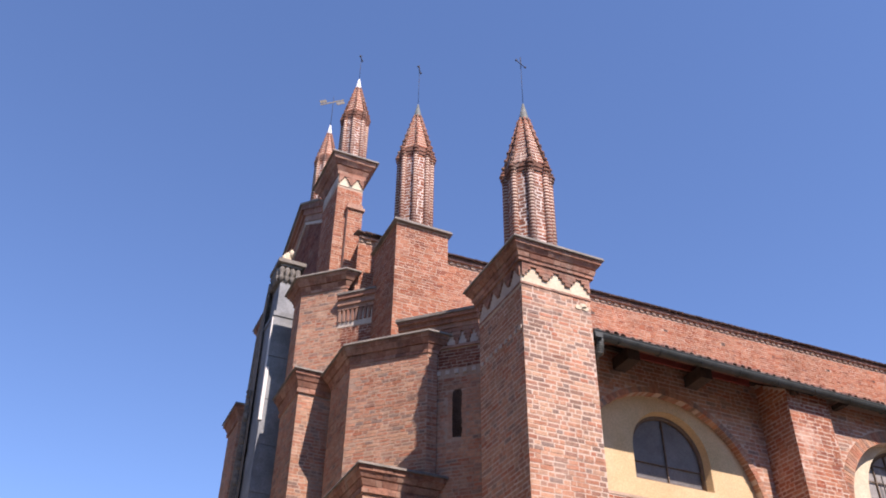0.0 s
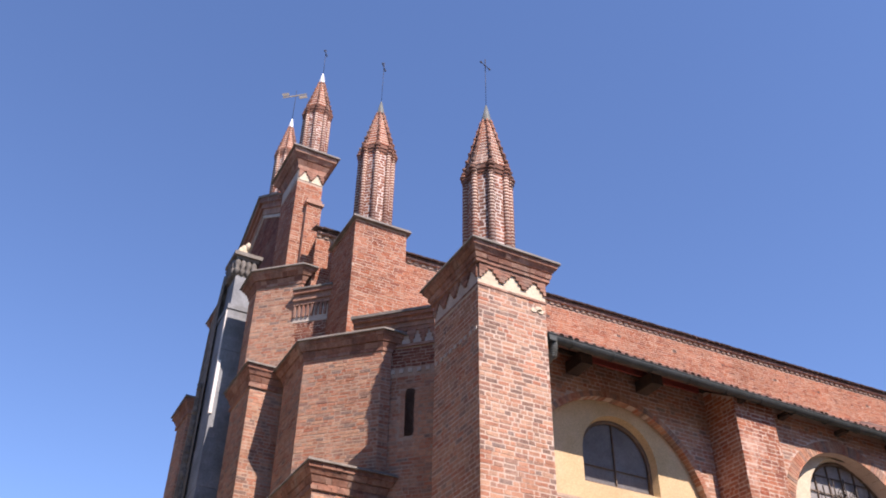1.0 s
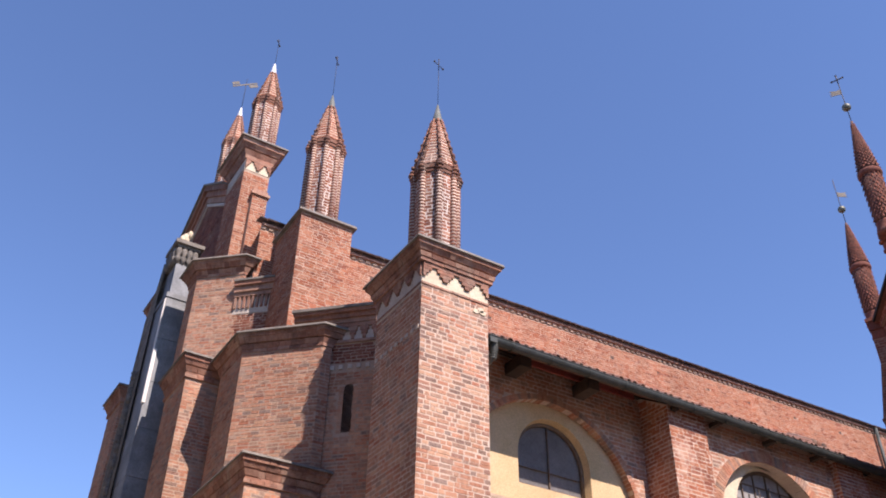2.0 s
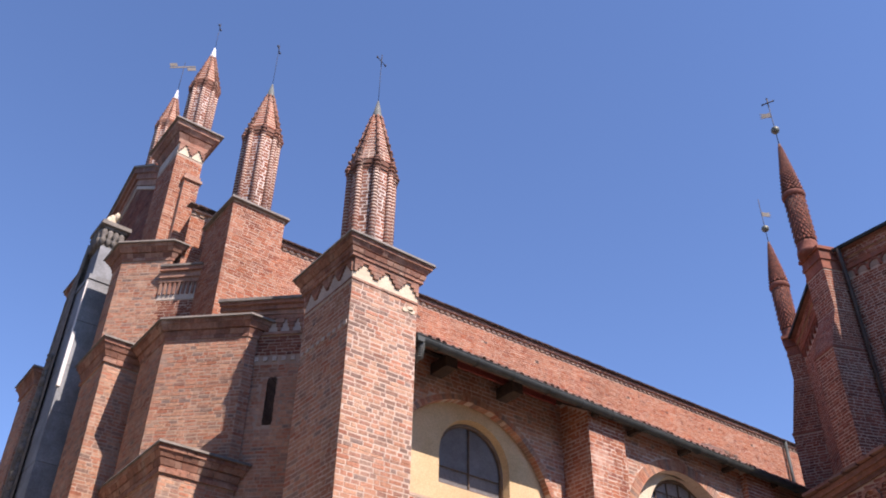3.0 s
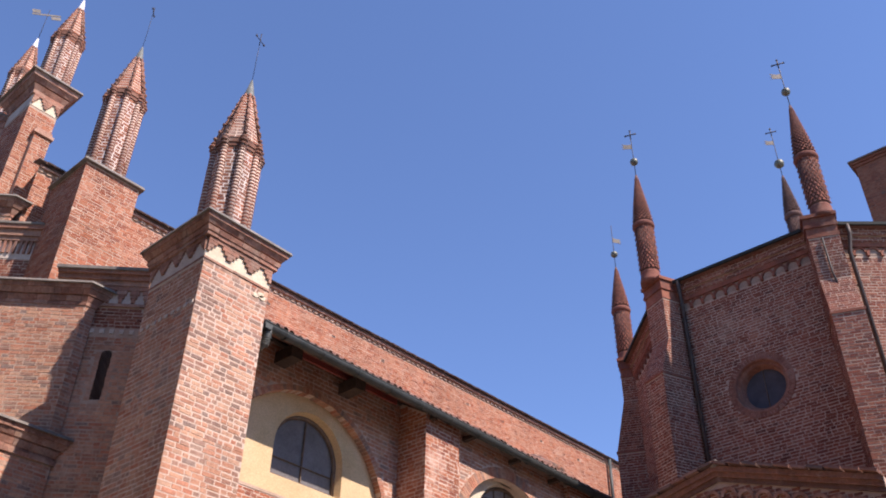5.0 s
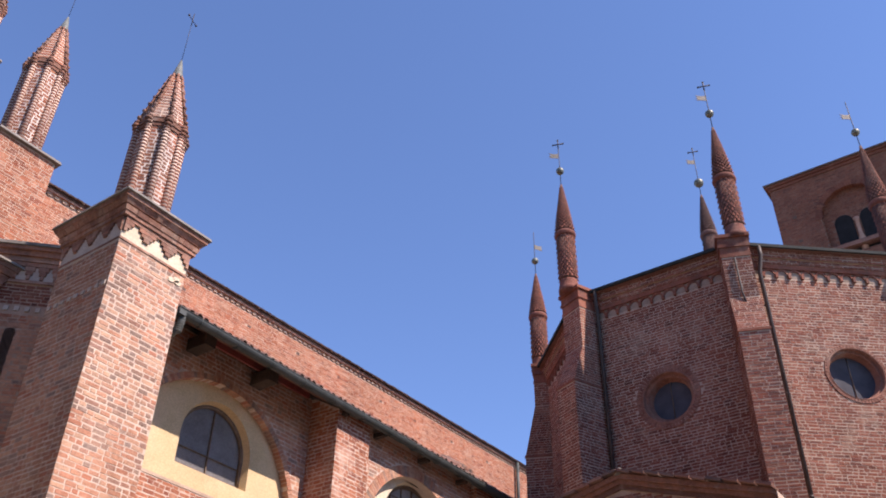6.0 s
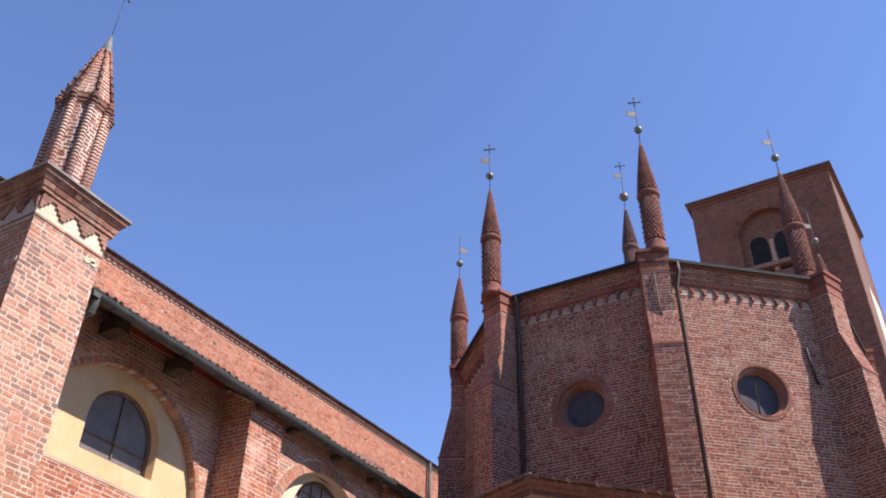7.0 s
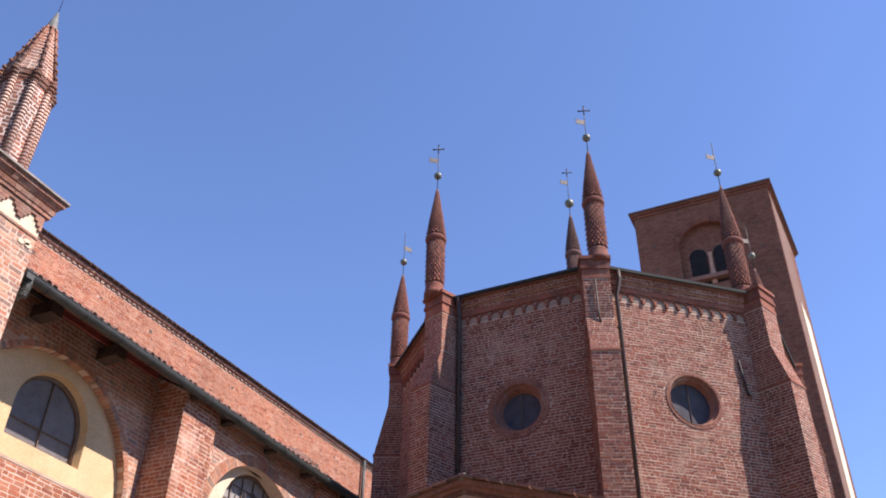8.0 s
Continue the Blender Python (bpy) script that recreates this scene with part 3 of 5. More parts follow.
# ---- stepped piers ----
def stepped_pier(x0, y0, x1, y1, chamfer_y, chamfer_x, zlow, ztop, label, seed, low_from=0.0, xr=None, cut=0.0, back=None):
    """A square buttress whose upper stage has its outer corner cut off; a corniced cap on both."""
    p = thing("stepped_buttress", label, "buttress", "stepped buttresses of the front", "structure", at=(x0 + 0.5, y0 + 0.5, 0))
    low = rect(x0, x1, y0, y1)
    high = [(x0 + cut, chamfer_y - cut), (chamfer_x, y0), (xr or x1, y0), (xr or x1, back or y1), (x0 + cut, back or y1)]
    part("lower_core", Shape().prism(low, 0, zlow - 0.1), MORTAR_BUFF, p)
    part("upper_core", Shape().prism(high, zlow - 0.1, ztop - 0.2), MORTAR_BUFF, p)
    brick_wall(p, (x0, y0), (x1, y0), low_from, zlow - 0.5, BRICK, None, seed)
    brick_wall(p, (x0, y1), (x0, y0), low_from, zlow - 0.5, BRICK, None, seed + 1)
    cornice(p, low, [(zlow - 0.5, zlow - 0.43, 0.04, 0.045), (zlow - 0.43, zlow - 0.37, 0.02, 0.02), (zlow - 0.37, zlow - 0.27, 0.03, 0.07), (zlow - 0.27, zlow - 0.24, 0.05, 0.05), (zlow - 0.24, zlow - 0.14, 0.08, 0.125), (zlow - 0.14, zlow - 0.05, 0.14, 0.15)])
    slab(p, low, zlow - 0.05, zlow, 0.19)
    brick_wall(p, high[0], high[1], zlow + 0.02, ztop - 0.42, BRICK, None, seed + 2)
    brick_wall(p, high[1], high[2], zlow + 0.02, ztop - 0.42, BRICK, None, seed + 3)
    brick_wall(p, high[4], high[0], zlow + 0.02, ztop - 0.42, BRICK, None, seed + 4)
    cornice(p, high, [(ztop - 0.42, ztop - 0.35, 0.02, 0.025), (ztop - 0.35, ztop - 0.26, 0.03, 0.07), (ztop - 0.26, ztop - 0.23, 0.055, 0.055), (ztop - 0.23, ztop - 0.13, 0.09, 0.145), (ztop - 0.13, ztop - 0.05, 0.16, 0.18)])
    slab(p, high, ztop - 0.05, ztop, 0.23)
    return p


stepped_pier(4.92, 14.31, 6.28, 17.0, 15.47, 6.08, 7.9, 10.87, "brick stepped buttress with grey slab caps and a slanted upper face", 20, 5.5, None, -0.03, 16.7)
VIEW_SCALE = 1.165
stepped_pier(4.08, 16.3, 5.6, 17.6, 17.05, 4.88, 10.55, 13.25, "brick stepped buttress beside the marble portal pier", 40, 7.0, 4.93)

VIEW_SCALE = 1.115
# ---- plain pier with the second pinnacle ----
P2 = rect(5.61, 6.88, 15.2, 16.6)
pier2 = thing("plain_pier", "plain red brick pier under a slender pinnacle", "pier", kind="structure", at=(6.2, 15.9, 0))
part("core", Shape().prism(P2, 0, 14.2), MORTAR_BUFF, pier2)
brick_wall(pier2, (5.61, 15.2), (6.88, 15.2), 10.6, 14.2, BRICK_RED, None, 60)
brick_wall(pier2, (5.61, 16.6), (5.61, 15.2), 10.6, 14.2, BRICK_RED, None, 61)
brick_wall(pier2, (6.88, 15.2), (6.88, 16.6), 12.0, 14.2, BRICK_RED, None, 62)
slab(pier2, P2, 14.2, 14.27, 0.09)

# ---- recessed slanting wall between the buttress and the plain pier ----
VIEW_SCALE = 1.134
W2a, W2b = (4.93, 16.83), (5.61, 16.15)
wall2 = thing("front_wall_middle", "shaded brick wall with a pale corbel table", "wall", kind="structure", at=(5.2, 16.6, 0))
part("core", Shape().prism([W2a, W2b, (6.0, 16.6), (5.2, 17.5)], 0, 12.85), MORTAR_BUFF, wall2)
L2 = math.hypot(0.68, 0.68)
brick_wall(wall2, W2a, W2b, 10.6, 12.05, BRICK_DEEP, None, 65)
panel(wall2, W2a, W2b, 12.07, 12.42, PALE, 0.01)
s = Shape()
for k in range(9):
    face_block(s, W2a, W2b, 0.02 + k * 0.105, 0.07 + k * 0.105, 12.2, 12.5, 0.004, 0.05)
part("corbel_table", s, MOULDED, wall2)
s = Shape()
for z0, z1, d in [(12.5, 12.6, 0.06), (12.6, 12.75, 0.10), (12.75, 12.85, 0.15)]:
    face_block(s, W2a, W2b, 0, L2, z0, z1, -0.3, d)
part("cornice", s, MOULDED, wall2)
part("cap_slab", face_block(Shape(), W2a, W2b, 0, L2, 12.85, 12.9, -0.4, 0.18), SLATE, wall2)

VIEW_SCALE = 1.165
# ---- gable pier and gable wall ----
P3 = rect(4.64, 5.30, 17.0, 18.2)
pier3 = thing("gable_pier", "tall narrow brick pier with a cream toothed band", "pier", kind="structure", at=(4.95, 17.5, 0))
part("core", Shape().prism(P3, 0, 16.95), MORTAR_BUFF, pier3)
brick_wall(pier3, (4.64, 17.0), (5.30, 17.0), 12.9, 16.3, BRICK_RED, None, 70)
brick_wall(pier3, (4.64, 18.2), (4.64, 17.0), 12.9, 16.3, BRICK_RED, None, 71)
brick_wall(pier3, (5.30, 17.0), (5.30, 18.2), 12.9, 16.3, BRICK_RED, None, 72)
panel(pier3, (4.64, 17.0), (5.30, 17.0), 16.32, 16.66, CREAM, 0.012)
teeth(pier3, (4.64, 17.0), (5.30, 17.0), 16.38, 16.68, 2, 0.05, 4)
panel(pier3, (4.64, 18.2), (4.64, 17.0), 16.32, 16.66, PALE, 0.012)
cornice(pier3, P3, [(16.66, 16.76, 0.04, 0.05), (16.76, 16.88, 0.05, 0.11), (16.88, 16.91, 0.09, 0.09), (16.91, 17.02, 0.13, 0.2), (17.02, 17.14, 0.22, 0.24)])
slab(pier3, P3, 17.14, 17.2, 0.30)
part("pilaster", Shape().box(4.92, 5.3, 16.86, 17.0, 12.9, 15.6), MORTAR_BUFF, pier3)
brick_wall(pier3, (4.92, 16.86), (5.3, 16.86), 12.9, 15.55, BRICK_RED, None, 73)
part("pilaster_cap", Shape().box(4.88, 5.34, 16.81, 17.0, 15.55, 15.63).box(4.92, 5.3, 16.87, 17.0, 15.63, 15.75), MOULDED, pier3)
gable = thing("gable_wall", "shaded red brick gable wall with a raking cornice", "wall", kind="structure", at=(4.9, 20, 0))
GY0, GYM, GY1, GZ0, GZM = 18.2, 20.2, 22.4, 16.6, 17.9


def raking(shape, x0, x1, dz0, dz1):
    """A band that follows both slopes of the gable."""
    for ya, za, yb, zb in ((GY0, GZ0, GYM, GZM), (GYM, GZM, GY1, GZ0)):
        vs = [(x, y, z) for x in (x0, x1) for y, z in ((ya, za + dz0), (yb, zb + dz0), (yb, zb + dz1), (ya, za + dz1))]
        shape.add(vs, [(3, 2, 1, 0), (4, 5, 6, 7), (0, 1, 5, 4), (2, 3, 7, 6), (1, 2, 6, 5), (3, 0, 4, 7)])
    return shape


part("core", raking(Shape().box(4.72, 5.3, GY0, GY1, 0, GZ0 - 0.9), 4.72, 5.3, -1.0, 0.0), MORTAR_DARK, gable)
brick_wall(gable, (4.72, GY1), (4.72, GY0), 11.5, 17.6, BRICK_DEEP, lambda u, z: z < (GZ0 + (GZM - GZ0) * (u / 2.2 if u < 2.2 else (4.2 - u) / 2.0)) - 0.62, 75)
part("plaster_band", raking(Shape(), 4.68, 4.73, -0.62, -0.52), PALE, gable)
part("cornice", raking(raking(raking(Shape(), 4.66, 5.3, -0.5, -0.3), 4.6, 5.3, -0.3, -0.12), 4.52, 5.36, -0.12, 0.04), MOULDED, gable)
part("cap_slab", raking(Shape(), 4.46, 5.4, 0.04, 0.1), SLATE, gable)
vane = thing("weathervane", "long thin iron vane on a rod above the gable", "weathervane", at=(5.02, 20, 21.1))
part("rod", Shape().tube([(5.02, 20.0, 21.1), (5.02, 20.0, 22.4)], 0.008, 6), IRON, vane)
s = Shape()
for d0, d1, h in ((-0.42, 0.36, 0.05), (-0.42, -0.2, 0.12), (0.1, 0.36, 0.11)):
    s.tilted(Matrix.Translation((5.02 + (d0 + d1) / 2 * 0.95, 20.0 - (d0 + d1) / 2 * 0.3, 22.15)) @ pose(0, 0, 0, 0, -24, -17), d1 - d0, 0.014, h)
part("vane_blade", s, FLAG, vane)

VIEW_SCALE = 1.2
# ---- marble portal pier with its finial ----
mp = thing("portal_pier", "grey marble portal pier with a carved capital and finial", "pier", at=(3.8, 18.3, 0))
# White strip added along the edge: sunlight on the marble, put into its colour.
part("sunlit_edge", Shape().box(3.635, 3.71, 17.72, 17.8, 9.98, 11.25).box(3.63, 3.655, 17.73, 17.8, 11.25, 12.55), MARBLE_SUNLIT, mp, "white strip painted for the sunlit edge")
s = Shape().prism(rect(3.68, 4.14, 17.76, 18.6), 0, 12.6)
for k in range(12):
    s.prism(grown(rect(3.67, 4.15, 17.75, 18.6), 0.004 * (k % 3)), 1.05 * k, 1.05 * k + 1.035)
part("shaft", s.prism(grown(rect(3.67, 4.15, 17.75, 18.6), 0.03), 12.6, 12.72), MARBLE, mp)
part("upper_shaft", Shape().prism(rect(3.72, 4.15, 17.85, 18.5), 12.72, 13.6), MARBLE, mp)
LEAF = [(0.03, 13.6), (0.075, 13.75), (0.04, 13.83), (0.085, 13.95), (0.05, 14.05)]
part("capital", Shape().prism(rect(3.69, 4.15, 17.88, 18.5), 13.6, 14.05), MARBLE_CARVED, mp, "carved leaf capital")
for k in range(4):
    part("capital_leaf", Shape().turned(3.72 + k * 0.13, 17.86, LEAF, 8), MARBLE_CARVED, mp)
    part("capital_leaf", Shape().turned(3.66, 17.95 + k * 0.15, LEAF, 8), MARBLE_CARVED, mp)
part("abacus", Shape().prism(grown(rect(3.66, 4.2, 17.8, 18.5), 0.0), 14.05, 14.12).prism(grown(rect(3.66, 4.2, 17.8, 18.5), 0.07), 14.12, 14.22), SLATE, mp)
s = Shape().turned(3.86, 18.1, [(0.10, 14.22), (0.07, 14.28), (0.08, 14.36), (0.11, 14.44), (0.09, 14.52), (0.1, 14.58), (0.03, 14.66)], 10)
s.turned(3.77, 18.05, [(0.02, 14.32), (0.05, 14.4), (0.06, 14.47), (0.02, 14.54)], 8).turned(3.94, 18.05, [(0.03, 14.5), (0.07, 14.58), (0.075, 14.66), (0.02, 14.74)], 8)
part("finial", s, CREAM, mp, "weathered white stone finial")
pg = thing("portal_gable", "steep stone portal gable with carved crockets", "gable", at=(3.9, 21, 0))
RAKE = [(18.55, 13.9), (18.72, 13.3), (19.15, 12.6), (19.24, 11.0), (19.4, 9.5), (19.48, 8.8), (19.7, 3.0)]
m = len(RAKE)
ps = [(3.62, y, z) for y, z in RAKE] + [(3.62, 18.5, 3.0)] + [(4.2, y, z) for y, z in RAKE] + [(4.2, 18.5, 3.0)]
part("slope", Shape().add(ps, [tuple(range(m + 1)), tuple(reversed(range(m + 1, 2 * m + 2))), *[(i + 1, i, m + 1 + i, m + 2 + i) for i in range(m - 1)]]), MARBLE_CARVED, pg)
part("edge_moulding", Shape().tube([(3.63, y - 0.06, z) for y, z in RAKE], 0.05, 6), SLATE, pg)
# carved leaves in the hollow beside the smooth pier
for k in range(40):
    zz = 3.6 + 0.19 * k
    o = 0.03 * math.sin(2.2 * k)
    part("carved_leaf", Shape().turned(3.60 + o * 0.4, 18.85 + o + 0.02 * (k % 2), [(0.03, zz - 0.06), (0.085, zz), (0.06, zz + 0.06), (0.09, zz + 0.12), (0.02, zz + 0.17)], 7), MARBLE_CARVED, pg)

VIEW_SCALE = 1.115
# ---- piers on the far side of the front ----
fs = thing("stepped_buttress", "brick stepped buttress on the far side of the front", "buttress", "stepped buttresses of the front", "structure", at=(5, 25.5, 0))
fp = rect(4.47, 5.6, 24.5, 25.78)
part("lower_core", Shape().prism(fp, 0, 13.3), MORTAR_BUFF, fs)
brick_wall(fs, (4.47, 25.78), (4.47, 24.5), 8.0, 13.0, BRICK, None, 80)
brick_wall(fs, (4.47, 24.5), (5.6, 24.5), 8.0, 13.0, BRICK, None, 81)
cornice(fs, fp, [(13.0, 13.14, 0.05, 0.05), (13.14, 13.33, 0.05, 0.14), (13.33, 13.44, 0.17, 0.17)])
slab(fs, fp, 13.44, 13.5, 0.22)
fh = rect(4.94, 5.8, 24.5, 25.78)
part("upper_core", Shape().prism(fh, 13.3, 16.7), MORTAR_BUFF, fs)
brick_wall(fs, (4.94, 25.78), (4.94, 24.5), 13.5, 16.45, BRICK, None, 82)
cornice(fs, fh, [(16.45, 16.62, 0.06, 0.06), (16.62, 16.8, 0.06, 0.14), (16.8, 16.9, 0.17, 0.17)])
slab(fs, fh, 16.9, 16.96, 0.22)

# ---- aisle wall, first bay ----
VIEW_SCALE, COURSE, LENGTH, JOINT = 1.0, 0.09, 0.265, 0.016
def arch(cx, zc, r):
    return lambda u, z: not (math.hypot(u - cx, z - zc) < r if z > zc else abs(u - cx) < r)


GY, WY, PY, BY = 12.2, 13.16, 13.32, 12.33
bay1 = thing("aisle_wall_first_bay", "brick aisle wall with an ochre plastered blind arch", "wall", kind="structure", at=(10.8, 13.3, 0))
AX, AZ, AR = 10.74, 7.88, 2.15
outer = 0.14


def arch_wall(parent, x0, x1, z0, z1, y, depth, cx, zc, r, mat, steps=24):
    """A wall slab with a round-headed opening through it, of the given depth behind y."""
    s = Shape()
    ring = [(cx + r * math.cos(math.pi * k / steps), zc + r * math.sin(math.pi * k / steps)) for k in range(steps + 1)]
    top = [(min(max(cx + (x1 - x0) * 0.75 * math.cos(math.pi * k / steps), x0), x1), z1) if 0 < k < steps else ((x1, zc) if k == 0 else (x0, zc)) for k in range(steps + 1)]
    for (a, b), (c, d) in zip(zip(ring, ring[1:]), zip(top, top[1:])):
        s.add([(p[0], yy, p[1]) for yy in (y, y + depth) for p in (a, c, d, b)], [(0, 1, 2, 3), (0, 3, 7, 4)])
    for xa, xb in ((x0, cx - r), (cx + r, x1)):
        if xb - xa > 0.02:
            s.box(xa, xb, y, y + depth, z0, zc)
    for xa, za, xb, zb in ((cx + r, z0, cx + r, zc), (cx - r, zc, cx - r, z0)):
        s.add([(xa, y, za), (xb, y, zb), (xb, y + depth, zb), (xa, y + depth, za)], [(0, 1, 2, 3)])
    for xs in (x0, x1):
        s.add([(xs, y, z0), (xs, y, z1), (xs, y + depth, z1), (xs, y + depth, z0)], [(0, 1, 2, 3)])
    return part("core", s, mat, parent)


def voussoirs(parent, cx, zc, r0, r1, y0, y1, count, mat, a0=0.0, a1=math.pi, name="arch_ring", ragged=0.0):
    s, rng = Shape(), random.Random(count)
    inner = r0
    for k in range(count):
        t0, t1 = a0 + (a1 - a0) * (k + 0.07) / count, a0 + (a1 - a0) * (k + 0.93) / count
        r0 = inner + ragged * rng.uniform(-0.6, 1.0)
        vs = [(cx + r * math.cos(t), y, zc + r * math.sin(t)) for y in (y0, y1) for r, t in ((r0, t0), (r1, t0), (r1, t1), (r0, t1))]
        s.add(vs, [(0, 1, 2, 3), (0, 4, 5, 1), (1, 5, 6, 2), (2, 6, 7, 3), (3, 7, 4, 0)])
    return part(name, s, mat, parent)


arch_wall(bay1, 8.40, 13.24, 7.0, 10.95, WY, 0.5, AX, AZ, AR + 0.012, MORTAR)
brick_wall(bay1, (8.40, WY), (13.24, WY), 7.0, 10.92, BRICK, lambda u, z: arch(AX - 8.40, AZ, AR + outer)(u, z), 90)
voussoirs(bay1, AX, AZ, AR, AR + 0.13, WY - 0.02, WY + 0.22, 82, BRICK, ragged=0.014)
bay1_low = part("lower_core", Shape().box(8.4, 13.24, PY - 0.02, PY + 0.4, 0, 7.83), MORTAR, bay1)
brick_wall(bay1, (8.4, PY - 0.02), (13.24, PY - 0.02), 5.2, 7.79, BRICK_RED, None, 91)
WX, WZ, WR, SILL = 10.90, 8.84, 0.91, 8.22


def panel_with_window(parent, x0, x1, z0, z1, y, cx, zc, r, sill, mat, splay=0.22):
    """A plaster panel with a round-headed window opening, splayed inwards."""
    s, n = Shape(), 20
    ring = [(cx + r, sill)] + [(cx + r * math.cos(math.pi * k / n), zc + r * math.sin(math.pi * k / n)) for k in range(n + 1)] + [(cx - r, sill)]
    out = []
    for px, pz in ring:
        dx, dz = px - cx, pz - (zc - 0.1)
        k = min((x1 - cx) / dx if dx > 1e-6 else 99, (x0 - cx) / dx if dx < -1e-6 else 99, (z1 - zc + 0.1) / dz if dz > 1e-6 else 99, (z0 - zc + 0.1) / dz if dz < -1e-6 else 99)
        out.append((cx + dx * k, zc - 0.1 + dz * k))
    out[0], out[-1] = (x1, sill), (x0, sill)
    inner = [(cx + (px - cx) * 0.93, zc + (pz - zc) * 0.95) for px, pz in ring]
    m = len(ring)
    vs = [(p[0], y, p[1]) for p in out] + [(p[0], y, p[1]) for p in ring] + [(p[0], y + splay, p[1]) for p in inner]
    fs = []
    for k in range(m - 1):
        fs += [(k, k + 1, m + k + 1, m + k), (m + k, m + k + 1, 2 * m + k + 1, 2 * m + k)]
    s.add(vs, fs)
    s.add([(x1, y, sill), (x1, y, z1), (out[1][0], y, out[1][1])], [(0, 1, 2)])
    for a, b in ((-1, 0),):
        s.add([(x0, y, z0), (x1, y, z0), (x1, y, sill), (x0, y, sill)], [(0, 1, 2, 3)])
        s.add([(cx - r, y, sill), (cx + r, y, sill), (cx + r * 0.93, y + splay, sill + 0.05), (cx - r * 0.93, y + splay, sill + 0.05)], [(0, 1, 2, 3)])
    s.add([(x0, y, z1), (x1, y, z1), (x1, y, z1 + 0.5), (x0, y, z1 + 0.5)], [(0, 1, 2, 3)])
    return part("plaster_panel", s, mat, parent)


def arched_window(name, cx, zc, r, sill, y, label, bars_v, bars_h, glass=None):
    w = thing(name, label, "window", kind="structure", at=(cx, y, sill))
    n = 20
    pts = [(cx + r * math.cos(math.pi * k / n), zc + r * math.sin(math.pi * k / n)) for k in range(n + 1)]
    pane = Shape().add([(cx + r, y + 0.03, sill)] + [(a, y + 0.03, b) for a, b in pts] + [(cx - r, y + 0.03, sill)], [tuple(range(n + 3))])
    part("pane", pane, glass or GLASS, w, "dusty glass, paler where painted sunlit")
    f = Shape().tube([(cx + r, y, sill), *[(a, y, b) for a, b in pts], (cx - r, y, sill)], 0.05, 6).tube([(cx - r, y, sill + 0.02), (cx + r, y, sill + 0.02)], 0.04, 6)
    part("frame", f, FRAME, w)
    for k in range(1, bars_v):
        x = cx - r + 2 * r * k / bars_v
        h = zc + math.sqrt(max(r * r - (x - cx) ** 2, 0))
        part("mullion", Shape().box(x - 0.013, x + 0.013, y - 0.01, y + 0.02, sill, h), FRAME, w)
    for k in range(bars_h):
        z = sill + (zc + r - sill) * (k + 1) / (bars_h + 1) * (0.56 if bars_h == 1 else 1)
        half = r if z < zc else math.sqrt(max(r * r - (z - zc) ** 2, 0))
        part("glazing_bar", Shape().box(cx - half, cx + half, y - 0.005, y + 0.015, z - 0.01, z + 0.01), FRAME, w)
    return w


panel_with_window(bay1, 8.45, 13.22, 7.83, 9.98, PY, WX, WZ, WR, SILL, OCHRE)
arched_window("window_2", WX, WZ, WR * 0.94, SILL + 0.05, PY + 0.2, "round-headed dusty window in an ochre panel", 2, 1, GLASS_GREY)
part("panel_sill", Shape().box(8.42, 13.22, PY - 0.03, PY + 0.02, 7.79, 7.85), MORTAR_BUFF, bay1)

# ---- buttresses of the aisle ----
def aisle_buttress(x0, x1, seed):
    b = thing("aisle_buttress", "pink brick buttress rising to the aisle eaves", "buttress", "buttresses of the aisle", "structure", at=(x0, 13, 0))
    part("core", Shape().box(x0, x1, BY, 13.9, 0, 10.35), MORTAR, b)
    brick_wall(b, (x0, BY), (x1, BY), 5.5, 10.35, BRICK_LIMED, None, seed)
    brick_wall(b, (x0, 13.9), (x0, BY), 5.5, 10.35, BRICK_RED, None, seed + 1)
    part("core", Shape().add([(x, y, z) for x in (x0, x1) for y, z in ((BY, 10.35), (13.9, 10.35), (13.9, 11.28))], [(0, 2, 1), (3, 4, 5), (0, 3, 5, 2)]), MORTAR, b)
    brick_wall(b, (x0, 13.9), (x0, BY), 10.35, 11.2, BRICK_RED, lambda u, z: z < 10.3 + 0.58 * (13.9 - BY - u), seed + 2)
    return b


aisle_buttress(13.24, 14.33, 100)
aisle_buttress(18.65, 19.7, 104)

# ---- second and third bay ----
bay2 = thing("aisle_wall_second_bay", "brick aisle wall with a cream plastered blind arch", "wall", kind="structure", at=(16.5, 12.7, 0))
BX, BZ, BR, B2 = 16.36, 8.02, 1.775, 12.5
arch_wall(bay2, 14.33, 18.65, 7.0, 10.5, B2, 0.5, BX, BZ, BR, MORTAR)
brick_wall(bay2, (14.33, B2), (18.65, B2), 7.0, 10.4, BRICK, lambda u, z: arch(BX - 14.33, BZ, BR + 0.28)(u, z), 110)
voussoirs(bay2, BX, BZ, BR, BR + 0.26, B2 - 0.02, B2 + 0.2, 70, BRICK)
panel_with_window(bay2, 14.5, 18.25, 6.5, 9.75, B2 + 0.2, BX + 0.3, 8.5, 1.33, 7.4, CREAM, 0.2)
arched_window("window_3", BX + 0.3, 8.5, 1.25, 7.45, B2 + 0.38, "round-headed leaded window in a cream panel", 6, 5, GLASS_SUNLIT)
grille = thing("window_grille", "wrought-iron scroll grille before a leaded window", "grille", at=(BX + 0.3, B2 + 0.3, 8.4))
